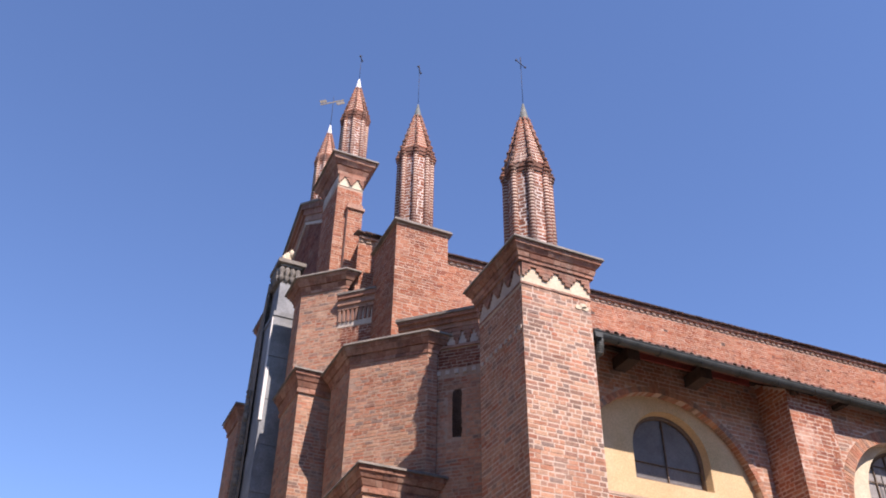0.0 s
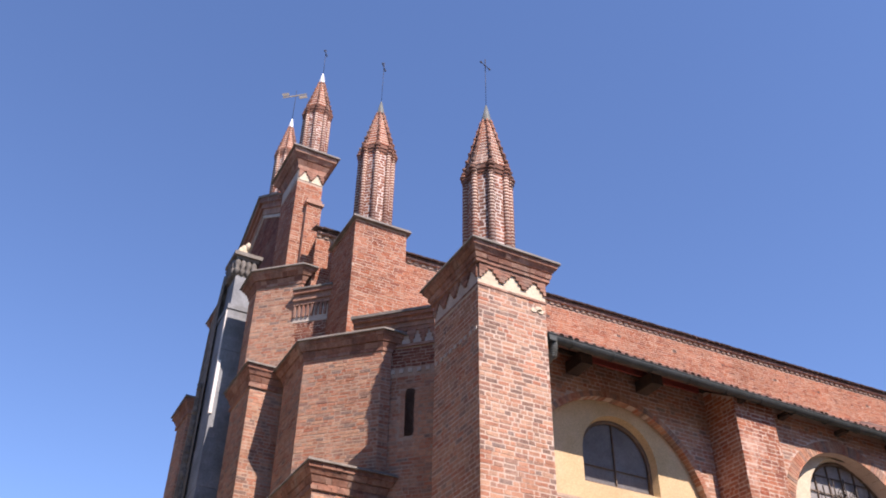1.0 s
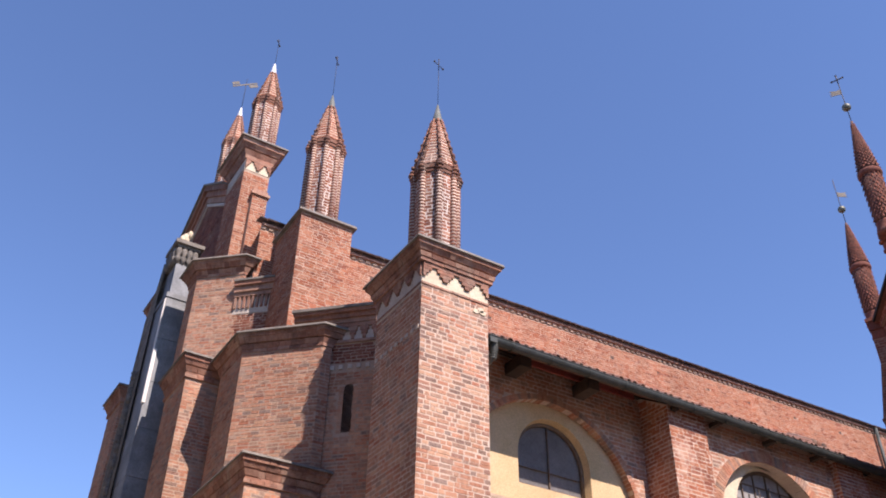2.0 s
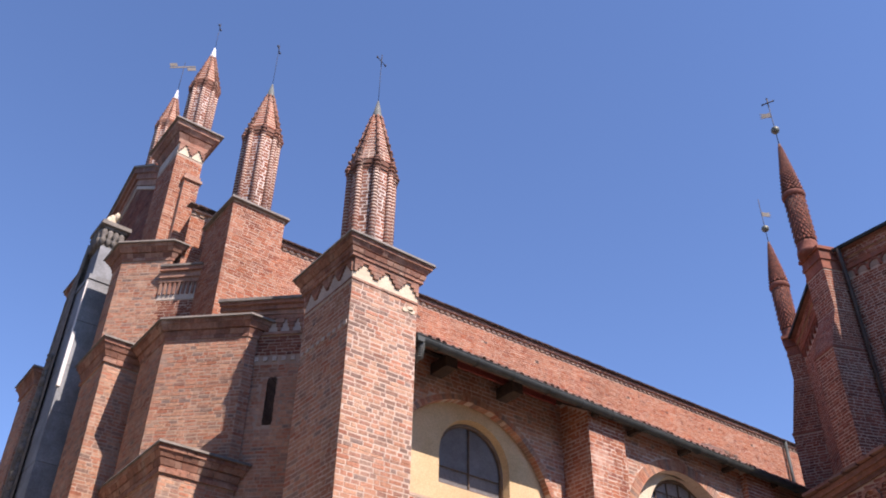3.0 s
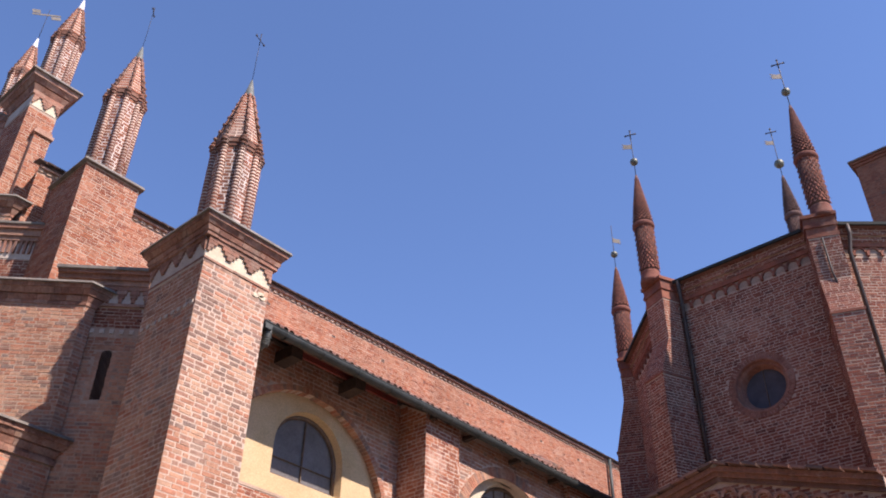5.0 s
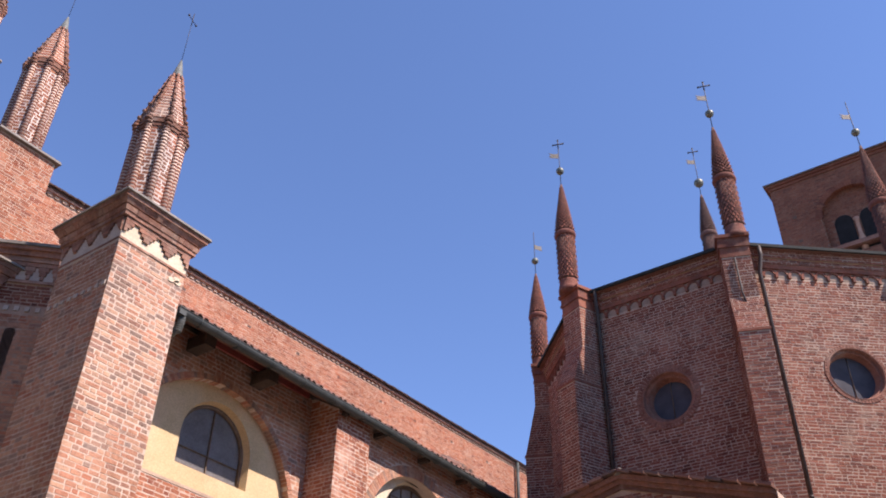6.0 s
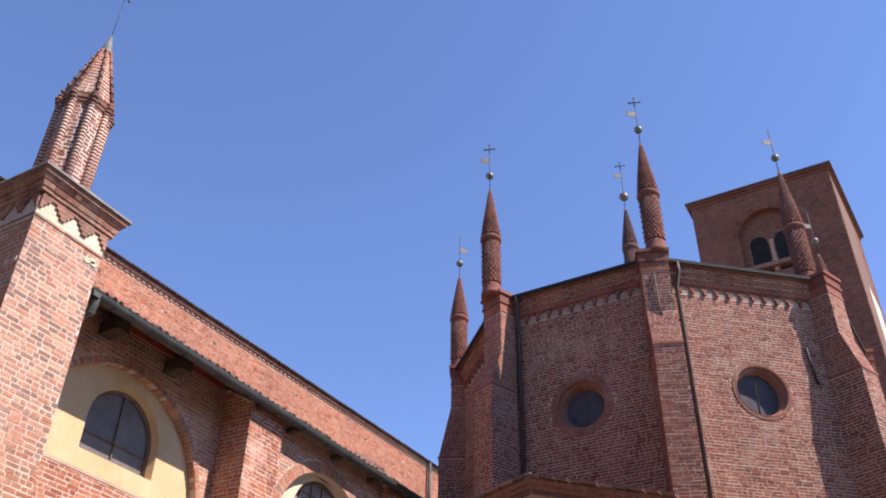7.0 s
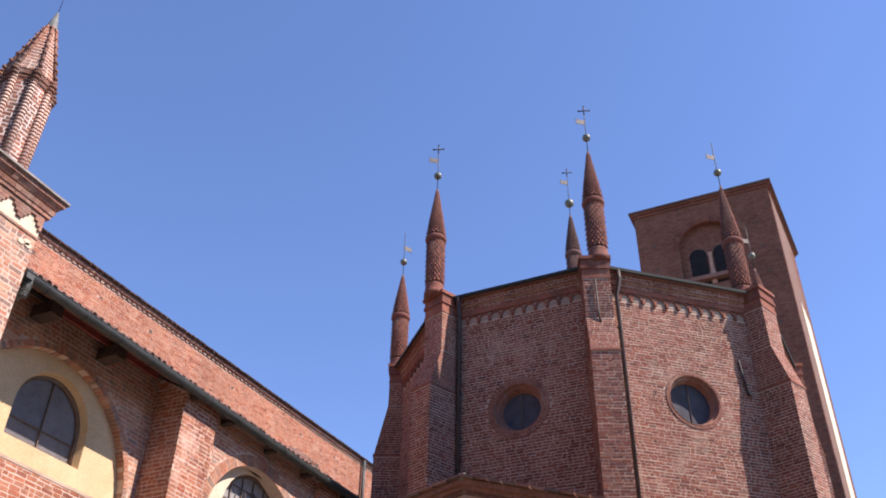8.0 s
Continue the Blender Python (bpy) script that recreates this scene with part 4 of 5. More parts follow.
for k in range(5):
    x = BX + 0.3 - 0.7 + 0.35 * k
    part("grille_bar", Shape().tube([(x, B2 + 0.33, 7.46), (x, B2 + 0.33, 8.45 + math.sqrt(max(1.0 - (x - BX - 0.3) ** 2, 0)) * 0.95)], 0.016, 6), IRON, grille)
for c in (-0.52, -0.17, 0.17, 0.52):
    for z in (8.05, 8.6, 9.0):
        if abs(c) < 0.4 or z < 8.9:
            part("scroll", Shape().tube([(BX + 0.3 + c + 0.13 * (1 - t / 14) * math.cos(t * 0.9), B2 + 0.32, z + 0.16 * (1 - t / 14) * math.sin(t * 0.9)) for t in range(13)], 0.011, 5), IRON, grille)
part("lower_core", Shape().box(14.33, 18.65, B2, B2 + 0.5, 0, 7.0), MORTAR, bay2)
bay3 = thing("aisle_wall_third_bay", "brick aisle wall beside the apse", "wall", kind="structure", at=(21.5, 12.7, 0))
part("core", Shape().box(19.7, 25.0, B2, B2 + 0.5, 0, 10.5), MORTAR, bay3)
brick_wall(bay3, (19.7, B2), (24.0, B2), 7.0, 10.4, BRICK, None, 115)

# ---- aisle eaves and roof, lowered and steepened to fit the camera's view ----
LIFT = -0.13
eave = thing("aisle_eaves", "dark timber eaves with red boards between beam ends", "eaves", kind="structure", at=(14, 12.5, 10.4))
part("soffit_boards", Shape().add([(8.42, 12.16, 10.42), (24.5, 12.16, 10.42), (24.5, 13.9, 11.46), (8.42, 13.9, 11.46), (8.42, 12.16, 10.47), (24.5, 12.16, 10.47), (24.5, 13.9, 11.51), (8.42, 13.9, 11.51)], [(3, 2, 1, 0), (4, 5, 6, 7), (0, 1, 5, 4)]), WOOD, eave)
for k, x in enumerate((9.75, 11.5, 13.4, 14.7, 16.4, 18.0, 19.7, 21.4, 23.0)):
    w = 0.14 if x < 13 else 0.06
    part("beam_end", Shape().box(x - w, x + w, 12.2 if x > 13 else 12.62, 13.9, 10.36 if x > 13 else 10.46, 10.46 if x > 13 else 10.72), WOOD, eave)
part("red_board", Shape().box(9.9, 12.9, 12.92, 12.96, 10.74, 10.90), REDWOOD, eave)
part("wall_plate", Shape().box(8.42, 24.5, 13.06, 13.2, 10.92, 11.03), WOOD, eave)
roof1 = Shape().add([(8.3, 12.2, 10.5), (28.5, 12.2, 10.5), (28.5, 19.2, 14.7), (8.3, 19.2, 14.7), (8.3, 12.2, 10.44), (28.5, 12.2, 10.44), (28.5, 19.2, 14.64), (8.3, 19.2, 14.64)], [(0, 1, 2, 3), (7, 6, 5, 4), (0, 4, 5, 1), (3, 7, 4, 0)])
aisle_roof = solid("aisle_roof", roof1, TILE, "sloping aisle roof of worn clay tiles", "roof")


def tile_row(parent, x0, x1, y, z, slope, pitch, seed, r=0.085, length=0.5):
    """Half-round clay tiles along an eave."""
    rng = random.Random(seed)
    x = x0
    while x < x1:
        s, n = Shape(), 6
        lift, turn, rr = rng.uniform(-0.015, 0.02), rng.uniform(-0.06, 0.06), r * rng.uniform(0.92, 1.08)
        vs = []
        for d, q in ((rng.uniform(-0.05, 0.02), 1.0), (length, 0.85)):
            for k in range(n + 1):
                a = math.pi * k / n
                for rad in (rr * q, rr * q - 0.016):
                    vs.append((x + rad * math.cos(a) + turn * d, y + d, z + lift + slope * d + rad * math.sin(a)))
        m = 2 * (n + 1)
        fs = []
        for k in range(n):
            fs += [(2 * k, 2 * k + 2, m + 2 * k + 2, m + 2 * k), (2 * k + 1, m + 2 * k + 1, m + 2 * k + 3, 2 * k + 3), (2 * k, 2 * k + 1, 2 * k + 3, 2 * k + 2)]
        s.add(vs, fs)
        part("roof_tile", s, TILE, parent)
        x += pitch * rng.uniform(0.94, 1.06)


tile_row(aisle_roof, 8.55, 24.0, 12.06, 10.51, 0.6, 0.2, 1, 0.075)

gut = thing("gutter", "green-grey metal gutter along the aisle eaves", "gutter", at=(14, 12.1, 10.35))
s, n = Shape(), 8
vs = []
for x in (8.44, 24.5):
    for k in range(n + 1):
        a = math.pi + math.pi * k / n
        for rad in (0.105, 0.095):
            vs.append((x, 12.1 + rad * math.cos(a), 10.47 + rad * 1.15 * math.sin(a)))
m = 2 * (n + 1)
fs = []
for k in range(n):
    fs += [(2 * k, m + 2 * k, m + 2 * k + 2, 2 * k + 2), (2 * k + 1, 2 * k + 3, m + 2 * k + 3, m + 2 * k + 1)]
fs += [(0, 1, m + 1, m), tuple(range(0, m, 2)), tuple(reversed(range(m, 2 * m, 2)))]
part("trough", s.add(vs, fs), GUTTER, gut)
part("rim", Shape().tube([(8.44, 12.0, 10.47), (24.5, 12.0, 10.47)], 0.014, 6), GUTTER, gut)
for k in range(16):
    x = 9.0 + k * 0.95
    part("gutter_bracket", Shape().tube([(x, 12.0, 10.48), (x, 12.0, 10.42), (x, 12.05, 10.35), (x, 12.14, 10.34), (x, 12.22, 10.42)], 0.012, 5), GUTTER, gut)
part("hopper", Shape().prism(rect(8.46, 8.62, 12.0, 12.18), 10.34, 10.5), GUTTER, gut)
part("elbow", Shape().tube([(8.60, 12.1, 10.38), (8.62, 12.12, 10.24), (8.60, 12.16, 10.12), (8.54, 12.24, 10.0)], 0.075, 10), LEAD, gut)
for k in range(6):
    part("elbow_joint", Shape().tube([(8.615 - 0.002 * k, 12.11 + 0.008 * k, 10.30 - 0.045 * k), (8.615 - 0.002 * k, 12.11 + 0.008 * k, 10.285 - 0.045 * k)], 0.083, 10), LEAD, gut)

# ---- clerestory ----
LIFT = 0.0
VIEW_SCALE, COURSE, LENGTH, JOINT = 1.115, 0.066, 0.225, 0.012
CA, CB = (5.3, 17.0), (31.5, 16.13)
CT = 14.82
cl = thing("clerestory_wall", "long red brick clerestory wall with putlog holes and a dentil course", "wall", kind="structure", at=(18, 16.6, 0))
cu = Vector((CB[0] - CA[0], CB[1] - CA[1])).normalized()
cp = lambda u, d: (CA[0] + cu.x * u + cu.y * d, CA[1] + cu.y * u - cu.x * d)
CL = math.hypot(CB[0] - CA[0], CB[1] - CA[1])
part("core", Shape().prism([CA, CB, (CB[0], CB[1] + 0.6), (CA[0] + 0.3, CA[1] + 0.6)], 0, CT + 0.1), MORTAR_TERRA, cl)
rng = random.Random(5)
holes = [(1.0 + 1.9 * k + rng.uniform(-0.2, 0.2), z) for k in range(13) for z in (14.35, 13.45)]
brick_wall(cl, CA, CB, 11.6, CT - 0.12, BRICK_RED, lambda u, z: not any(abs(u - a) < 0.07 and abs(z - b) < 0.05 for a, b in holes), 120)
# Holes are dark patches on the face, their shade painted.
s = Shape()
for a, b in holes:
    face_block(s, CA, CB, a - 0.06, a + 0.06, b - 0.05, b + 0.05, -0.002, 0.003)
part("putlog_holes", s, HOLE_SHADE, cl)
s, s2 = Shape(), Shape()
for k in range(int(CL / 0.2)):
    face_block(s, CA, CB, k * 0.2, k * 0.2 + 0.11, CT - 0.08, CT, 0.004, 0.035)
face_block(s2, CA, CB, 0, CL, CT, CT + 0.06, 0.0, 0.08)
part("dentil_course", s, MORTAR_BUFF, cl, "pale dentils")
part("string_course", s2, MOULDED, cl)
part("eave_boards", face_block(Shape(), CA, CB, 0.25, CL, CT + 0.06, CT + 0.13, -0.5, 0.10), TILE_DARK, cl)
nave_roof = Shape()
a0, b0 = cp(0, 0.13), cp(CL, 0.13)
nave_roof.add([(*a0, CT + 0.17), (*b0, CT + 0.17), (CB[0], 20.5, CT + 2.1), (CA[0] + 1.2, 20.5, CT + 2.1), (*a0, CT + 0.11), (*b0, CT + 0.11)], [(0, 1, 2, 3), (0, 4, 5, 1)])
nave = solid("nave_roof", nave_roof, TILE, "nave roof of dark clay tiles", "roof")
s = Shape()
for k in range(int(CL / 0.21)):
    x, y = cp(k * 0.21, 0.13)
    s.tilted(Matrix.Translation((x, y + 0.14, CT + 0.185 + rng.uniform(-0.006, 0.008))) @ pose(0, 0, 0, 18, rng.uniform(-3, 3), rng.uniform(-3, 3)), 0.17 + 0.03 * rng.random(), 0.4, 0.03)
part("tile_edge", s, TILE_DARK, nave, kind="stuff")
dp = thing("downpipe", "grey metal downpipe on the clerestory", "downpipe", at=(27.2, 16.2, 14))
x, y = cp(21.9, 0.12)
part("pipe", Shape().tube([(x, y, 12.4), (x, y, 14.9)], 0.06, 10), GUTTER, dp)
VIEW_SCALE = 1.0
dv = thing("roof_vent", "small tiled hump on the aisle roof", "roof vent", at=(18.6, 12.9, 10.9))
s = Shape()
for k in range(5):
    s.tube([(18.1 + 0.2 * k, 12.5 + 0.02 * k, 10.72 + 0.09 * math.sin(math.pi * k / 4)), (18.1 + 0.2 * k, 13.2, 11.16 + 0.09 * math.sin(math.pi * k / 4))], 0.11, 8)
part("hump_tiles", s, TILE, dv)

# ---- apse: an eight-sided brick body ----
VIEW_SCALE, COURSE, LENGTH, JOINT = 1.0, 0.08, 0.27, 0.018
OX, OY, SIDE, OTOP = 25.31, 7.30, 4.40, 15.75
RAD = SIDE / 2 / math.sin(math.pi / 8)
corner = [(OX + RAD * math.cos(math.pi / 8 + k * math.pi / 4), OY + RAD * math.sin(math.pi / 8 + k * math.pi / 4)) for k in range(8)]
# the south side is longer: its corners are placed to fit the camera's view
corner[5], corner[6] = (23.15, 1.40), (28.0, 1.10)
# corner 3 and 4 bound the west face, 4 and 5 the south-west one
apse = thing("apse", "eight-sided red brick apse with round windows", "apse", kind="structure", at=(OX, OY, 0))
ROSE_Z, ROSE_R = 12.1, 0.86


def round_opening_wall(parent, a, b, z0, z1, depth, c, zc, r, mat):
    """A wall slab from a to b with a round hole through it."""
    ux, uy = b[0] - a[0], b[1] - a[1]
    l = math.hypot(ux, uy)
    ux, uy = ux / l, uy / l
    nx, ny = uy, -ux
    P = lambda u, d, z: (a[0] + ux * u + nx * d, a[1] + uy * u + ny * d, z)
    n = 32
    s = Shape()
    for k in range(n):
        q = []
        for t in (2 * math.pi * k / n, 2 * math.pi * (k + 1) / n):
            cx, sz = math.cos(t), math.sin(t)
            f = min((l - c) / cx if cx > 1e-9 else 99, -c / cx if cx < -1e-9 else 99, (z1 - zc) / sz if sz > 1e-9 else 99, (z0 - zc) / sz if sz < -1e-9 else 99)
            q.append((c + r * cx, zc + r * sz, c + f * cx, zc + f * sz))
        (a0, b0, a1, b1), (c0, d0, c1, d1) = q
        s.add([P(a0, 0, b0), P(a1, 0, b1), P(c1, 0, d1), P(c0, 0, d0), P(a0, -depth, b0), P(c0, -depth, d0)], [(0, 1, 2, 3), (0, 3, 5, 4)])
    s.add([P(0, -0.01, z0), P(l, -0.01, z0), P(l, -0.01, z0 + 0.4), P(0, -0.01, z0 + 0.4)], [(0, 1, 2, 3)])
    return part("core", s, mat, parent)


def rose(name, a, b, c, zc, r, label, outer=1.0, inner=0.62):
    """A round window: moulded brick rings that step inwards, dark glass and its bars."""
    w = thing(name, label, "round window", kind="structure")
    ux, uy = b[0] - a[0], b[1] - a[1]
    l = math.hypot(ux, uy)
    ux, uy = ux / l, uy / l
    nx, ny = uy, -ux
    P = lambda u, d, z: (a[0] + ux * u + nx * d, a[1] + uy * u + ny * d, z)
    w.location = P(c, 0, zc)
    n = 56
    s = Shape()
    for k in range(n):
        t0, t1 = 2 * math.pi * (k + 0.08) / n, 2 * math.pi * (k + 0.92) / n
        vs = [P(c + rr * math.cos(t), d, zc + rr * math.sin(t)) for d in (0.02, -0.05) for rr, t in ((r * 0.84, t0), (r * outer, t0), (r * outer, t1), (r * 0.84, t1))]
        s.add(vs, [(0, 1, 2, 3), (0, 4, 5, 1), (1, 5, 6, 2), (2, 6, 7, 3), (3, 7, 4, 0)])
    part("brick_ring", s, MOULDED_ROSE, w)
    prof = [(0.84, 0.01), (0.80, 0.03), (0.77, 0.0), (0.77, -0.07), (0.73, -0.09), (0.70, -0.07), (0.66, -0.14), (0.66, -0.2), (0.62, -0.22), (0.60, -0.34)]
    prof = [(0.84 - (0.84 - q) * (0.84 - inner) / 0.22, d) for q, d in prof]
    s, n = Shape(), 40
    vs = [P(c + r * q * math.cos(2 * math.pi * k / n), d, zc + r * q * math.sin(2 * math.pi * k / n)) for q, d in prof for k in range(n)]
    fs = [(j * n + k, (j + 1) * n + k, (j + 1) * n + (k + 1) % n, j * n + (k + 1) % n) for j in range(len(prof) - 1) for k in range(n)]
    part("moulding", s.add(vs, fs, True), MOULDED_ROSE, w)
    s = Shape().add([P(c + r * inner * math.cos(2 * math.pi * k / n), -0.29, zc + r * inner * math.sin(2 * math.pi * k / n)) for k in range(n)], [tuple(range(n))])
    part("pane", s, GLASS, w, "dark blue-grey glass")
    for q in (0.0,):
        h = r * math.sqrt(inner * inner - q * q)
        part("bar", Shape().tube([P(c + q * r, -0.28, zc - h), P(c + q * r, -0.28, zc + h)], 0.014, 6), FRAME, w)
    return w


def apse_face(k, seed, with_rose, name, rose_u=2.2, ROSE_Z=12.1, ring=(1.0, 0.62)):
    a, b = corner[k], corner[(k + 1) % 8]
    SIDE = math.dist(a, b)
    lo = 5.0
    if with_rose:
        round_opening_wall(apse, a, b, lo, OTOP, 0.4, rose_u, ROSE_Z, ROSE_R * 0.86, MORTAR_RED)
        keep = lambda u, z: math.hypot(u - rose_u, z - ROSE_Z) > ROSE_R * ring[0] - 0.02
        rose(name, a, b, rose_u, ROSE_Z, ROSE_R, "round window with stepped moulded brick rings", *ring)
    else:
        part("core", face_block(Shape(), a, b, 0, SIDE, lo, OTOP, -0.4, 0.0), MORTAR_RED, apse)
        keep = None
    brick_wall(apse, a, b, lo, 14.95, BRICK_DEEP, keep, seed)
    # frieze of little hanging arches under the eaves
    panel(apse, a, b, 14.97, 15.3, BROWN_LIME, 0.008)
    s = Shape()
    n = round(SIDE / 0.338)
    for j in range(n):
        c, r = SIDE * (j + 0.5) / n, SIDE / n / 2
        ux, uy = (b[0] - a[0]) / SIDE, (b[1] - a[1]) / SIDE
        nx, ny = uy, -ux
        q = 8
        for i in range(q):
            t0, t1 = math.pi * i / q, math.pi * (i + 1) / q
            P = lambda rr, t, d: (a[0] + ux * (c + rr * math.cos(t)) + nx * d, a[1] + uy * (c + rr * math.cos(t)) + ny * d, 15.05 + rr * 0.95 * math.sin(t))
            vs = [P(rr, t, d) for d in (0.045, 0.0) for rr, t in ((r * 0.66, t0), (r, t0), (r, t1), (r * 0.66, t1))]
            s.add(vs, [(0, 1, 2, 3), (0, 3, 7, 4), (1, 5, 6, 2)])
        face_block(s, a, b, c - r - 0.035, c - r + 0.035, 14.93, 15.06, 0.0, 0.075)
    face_block(s, a, b, 0, SIDE, 15.2, 15.34, 0.0, 0.07)
    part("arched_frieze", s, MOULDED_RED, apse)
    s = Shape()
    face_block(s, a, b, 0, SIDE, 15.34, 15.5, -0.1, 0.085)
    face_block(s, a, b, 0, SIDE, 15.5, 15.72, -0.1, 0.145)
    part("eave_band", s, MORTAR_RED, apse)
    for z0, z1, d in ((15.34, 15.5, 0.088), (15.5, 15.72, 0.148)):
        ux, uy = (b[0] - a[0]) / SIDE, (b[1] - a[1]) / SIDE
        brick_wall(apse, (a[0] + uy * d, a[1] - ux * d), (b[0] + uy * d, b[1] - ux * d), z0, z1, BRICK_DEEP, None, seed + 40)


apse_face(2, 130, True, "window_6")
apse_face(3, 131, True, "window_4", 2.1, 12.12)
apse_face(4, 132, True, "window_5", 2.50, 12.25, (0.93, 0.69))
apse_face(5, 133, False, "")
apse_face(1, 134, False, "")
part("floor_core", Shape().prism(grown(corner, -0.45), 0, OTOP - 0.1), DARK, apse)
part("base_wall", Shape().prism(grown(corner, 0.0), 0, 5.0), MORTAR_RED, apse)
apse_roof = solid("apse_roof", Shape().prism(grown(corner, 0.26), OTOP - 0.04, OTOP + 0.04).prism(grown(corner, 0.24), OTOP + 0.04, 18.5, [(OX + 0.2 * math.cos(k), OY + 0.2 * math.sin(k)) for k in [math.pi / 8 + i * math.pi / 4 for i in range(8)]]), TILE, "eight-sided clay tile roof of the apse", "roof")
for k in (2, 3, 4, 5):
    a, b = corner[k], corner[k + 1]
    SIDE = math.dist(a, b)
    g = thing("gutter", "dark metal gutter on an apse side", "gutter", "apse gutters", at=(*a, OTOP))
    part("trough", face_block(Shape(), a, b, 0.35, SIDE - 0.35, OTOP - 0.03, OTOP + 0.06, 0.18, 0.32), BLACK, g)


def radial(k, du, d):
    """A place beside corner k of the apse: du along the outside to the right, d outwards."""
    t = math.pi / 8 + k * math.pi / 4
    return (corner[k][0] + d * math.cos(t) - du * math.sin(t), corner[k][1] + d * math.sin(t) + du * math.cos(t))


def sloped_bricks(a, b, a1, b1, z0, z1, seed):
    """Brick courses on a face that leans back from the foot line a-b at z0 to the head line a1-b1 at z1."""
    s, r = Shape(), random.Random(seed)
    A, B, C, D = (Vector((*q, z)) for q, z in ((a, z0), (b, z0), (a1, z1), (b1, z1)))
    out = (B - A).cross(C - A).normalized()
    rows = max(1, round((C - A).length / COURSE))
    for j in range(rows):
        f0, f1 = j / rows, (j + 1 - JOINT / COURSE) / rows
        u = -r.choice((0.0, 0.5)) * LENGTH
        long = (B - A).length
        while u < long:
            l = LENGTH * r.choice((1, 0.5, 0.75)) * r.uniform(0.9, 1.05)
            g0, g1 = max(u, 0) / long, min(u + l - JOINT, long) / long
            u += l
            if g1 - g0 < 0.03:
                continue
            P = lambda g, f: (A + (B - A) * g) * (1 - f) + (C + (D - C) * g) * f
            o = r.uniform(0.001, 0.006)
            q = [P(g0, f0), P(g1, f0), P(g1, f1), P(g0, f1)]
            s.add([v - out * 0.004 for v in q] + [v + out * o for v in q], [(4, 5, 6, 7), (0, 1, 5, 4), (1, 2, 6, 5), (2, 3, 7, 6), (3, 0, 4, 7)])
    return s


def corner_pilaster(k, seed, foot=0.88, head=0.5, z0=12.82, z1=13.95):
    """A pilaster square to the corner's bisector, with a long sloping set-off between its two stages."""
    p = thing("corner_pilaster", "red brick corner pilaster with a long sloping set-off", "pilaster", "corner pilasters of the apse", "structure", at=(*corner[k], 0))
    box = lambda w, d: [radial(k, -w, d), radial(k, w, d), radial(k, w, -0.4), radial(k, -w, -0.4)]
    low, top = box(0.36, foot), box(0.36, head)
    part("core", Shape().prism(low, 0, z0).prism(top, z1, 15.6), MORTAR_RED, p)
    part("set_off_core", Shape().prism(low, z0, z1, top), MORTAR_RED, p)
    for w, d, za, zb, q in ((0.36, foot, 5.0, z0 - 0.03, 0), (0.36, head, z1 + 0.02, 15.2, 5)):
        brick_wall(p, radial(k, -w, d), radial(k, w, d), za, zb, BRICK_PILASTER, None, seed + q)
        brick_wall(p, radial(k, -w, -0.3), radial(k, -w, d), za, zb, BRICK_PILASTER, None, seed + q + 1)
        brick_wall(p, radial(k, w, d), radial(k, w, -0.3), za, zb, BRICK_PILASTER, None, seed + q + 2)
    part("set_off", sloped_bricks(radial(k, -0.36, foot), radial(k, 0.36, foot), radial(k, -0.36, head), radial(k, 0.36, head), z0, z1, seed + 8), BRICK_PILASTER, p, "weathered sloping brick set-off", "stuff")
    for q, w, d0, d1, h0, h1 in ((9, -0.36, -0.3, foot, -0.3, head), (10, 0.36, foot, -0.3, head, -0.3)):
        part("set_off_side", sloped_bricks(radial(k, w, d0), radial(k, w, d1), radial(k, w, h0), radial(k, w, h1), z0, z1, seed + q), BRICK_PILASTER, p, kind="stuff")
    part("string_course", Shape().prism(grown(low, 0.025), z0 - 0.04, z0 + 0.03), MOULDED_RED, p)
    s = Shape()
    for za, zb, d in ((15.2, 15.28, 0.02), (15.28, 15.5, 0.005), (15.5, 15.6, 0.04), (15.6, 15.8, 0.02), (15.8, 15.9, 0.07)):
        s.prism(grown(top, d), za, zb)
    part("cornice", s, MOULDED_RED, p)
    return p


corner_pilaster(2, 160, 0.66, 0.3, 12.75, 14.4)
for k in (3, 4):
    corner_pilaster(k, 140 + 10 * k)
corner_pilaster(6, 200, 0.4, 0.3)
corner_pilaster(5, 190, 0.74, 0.42)


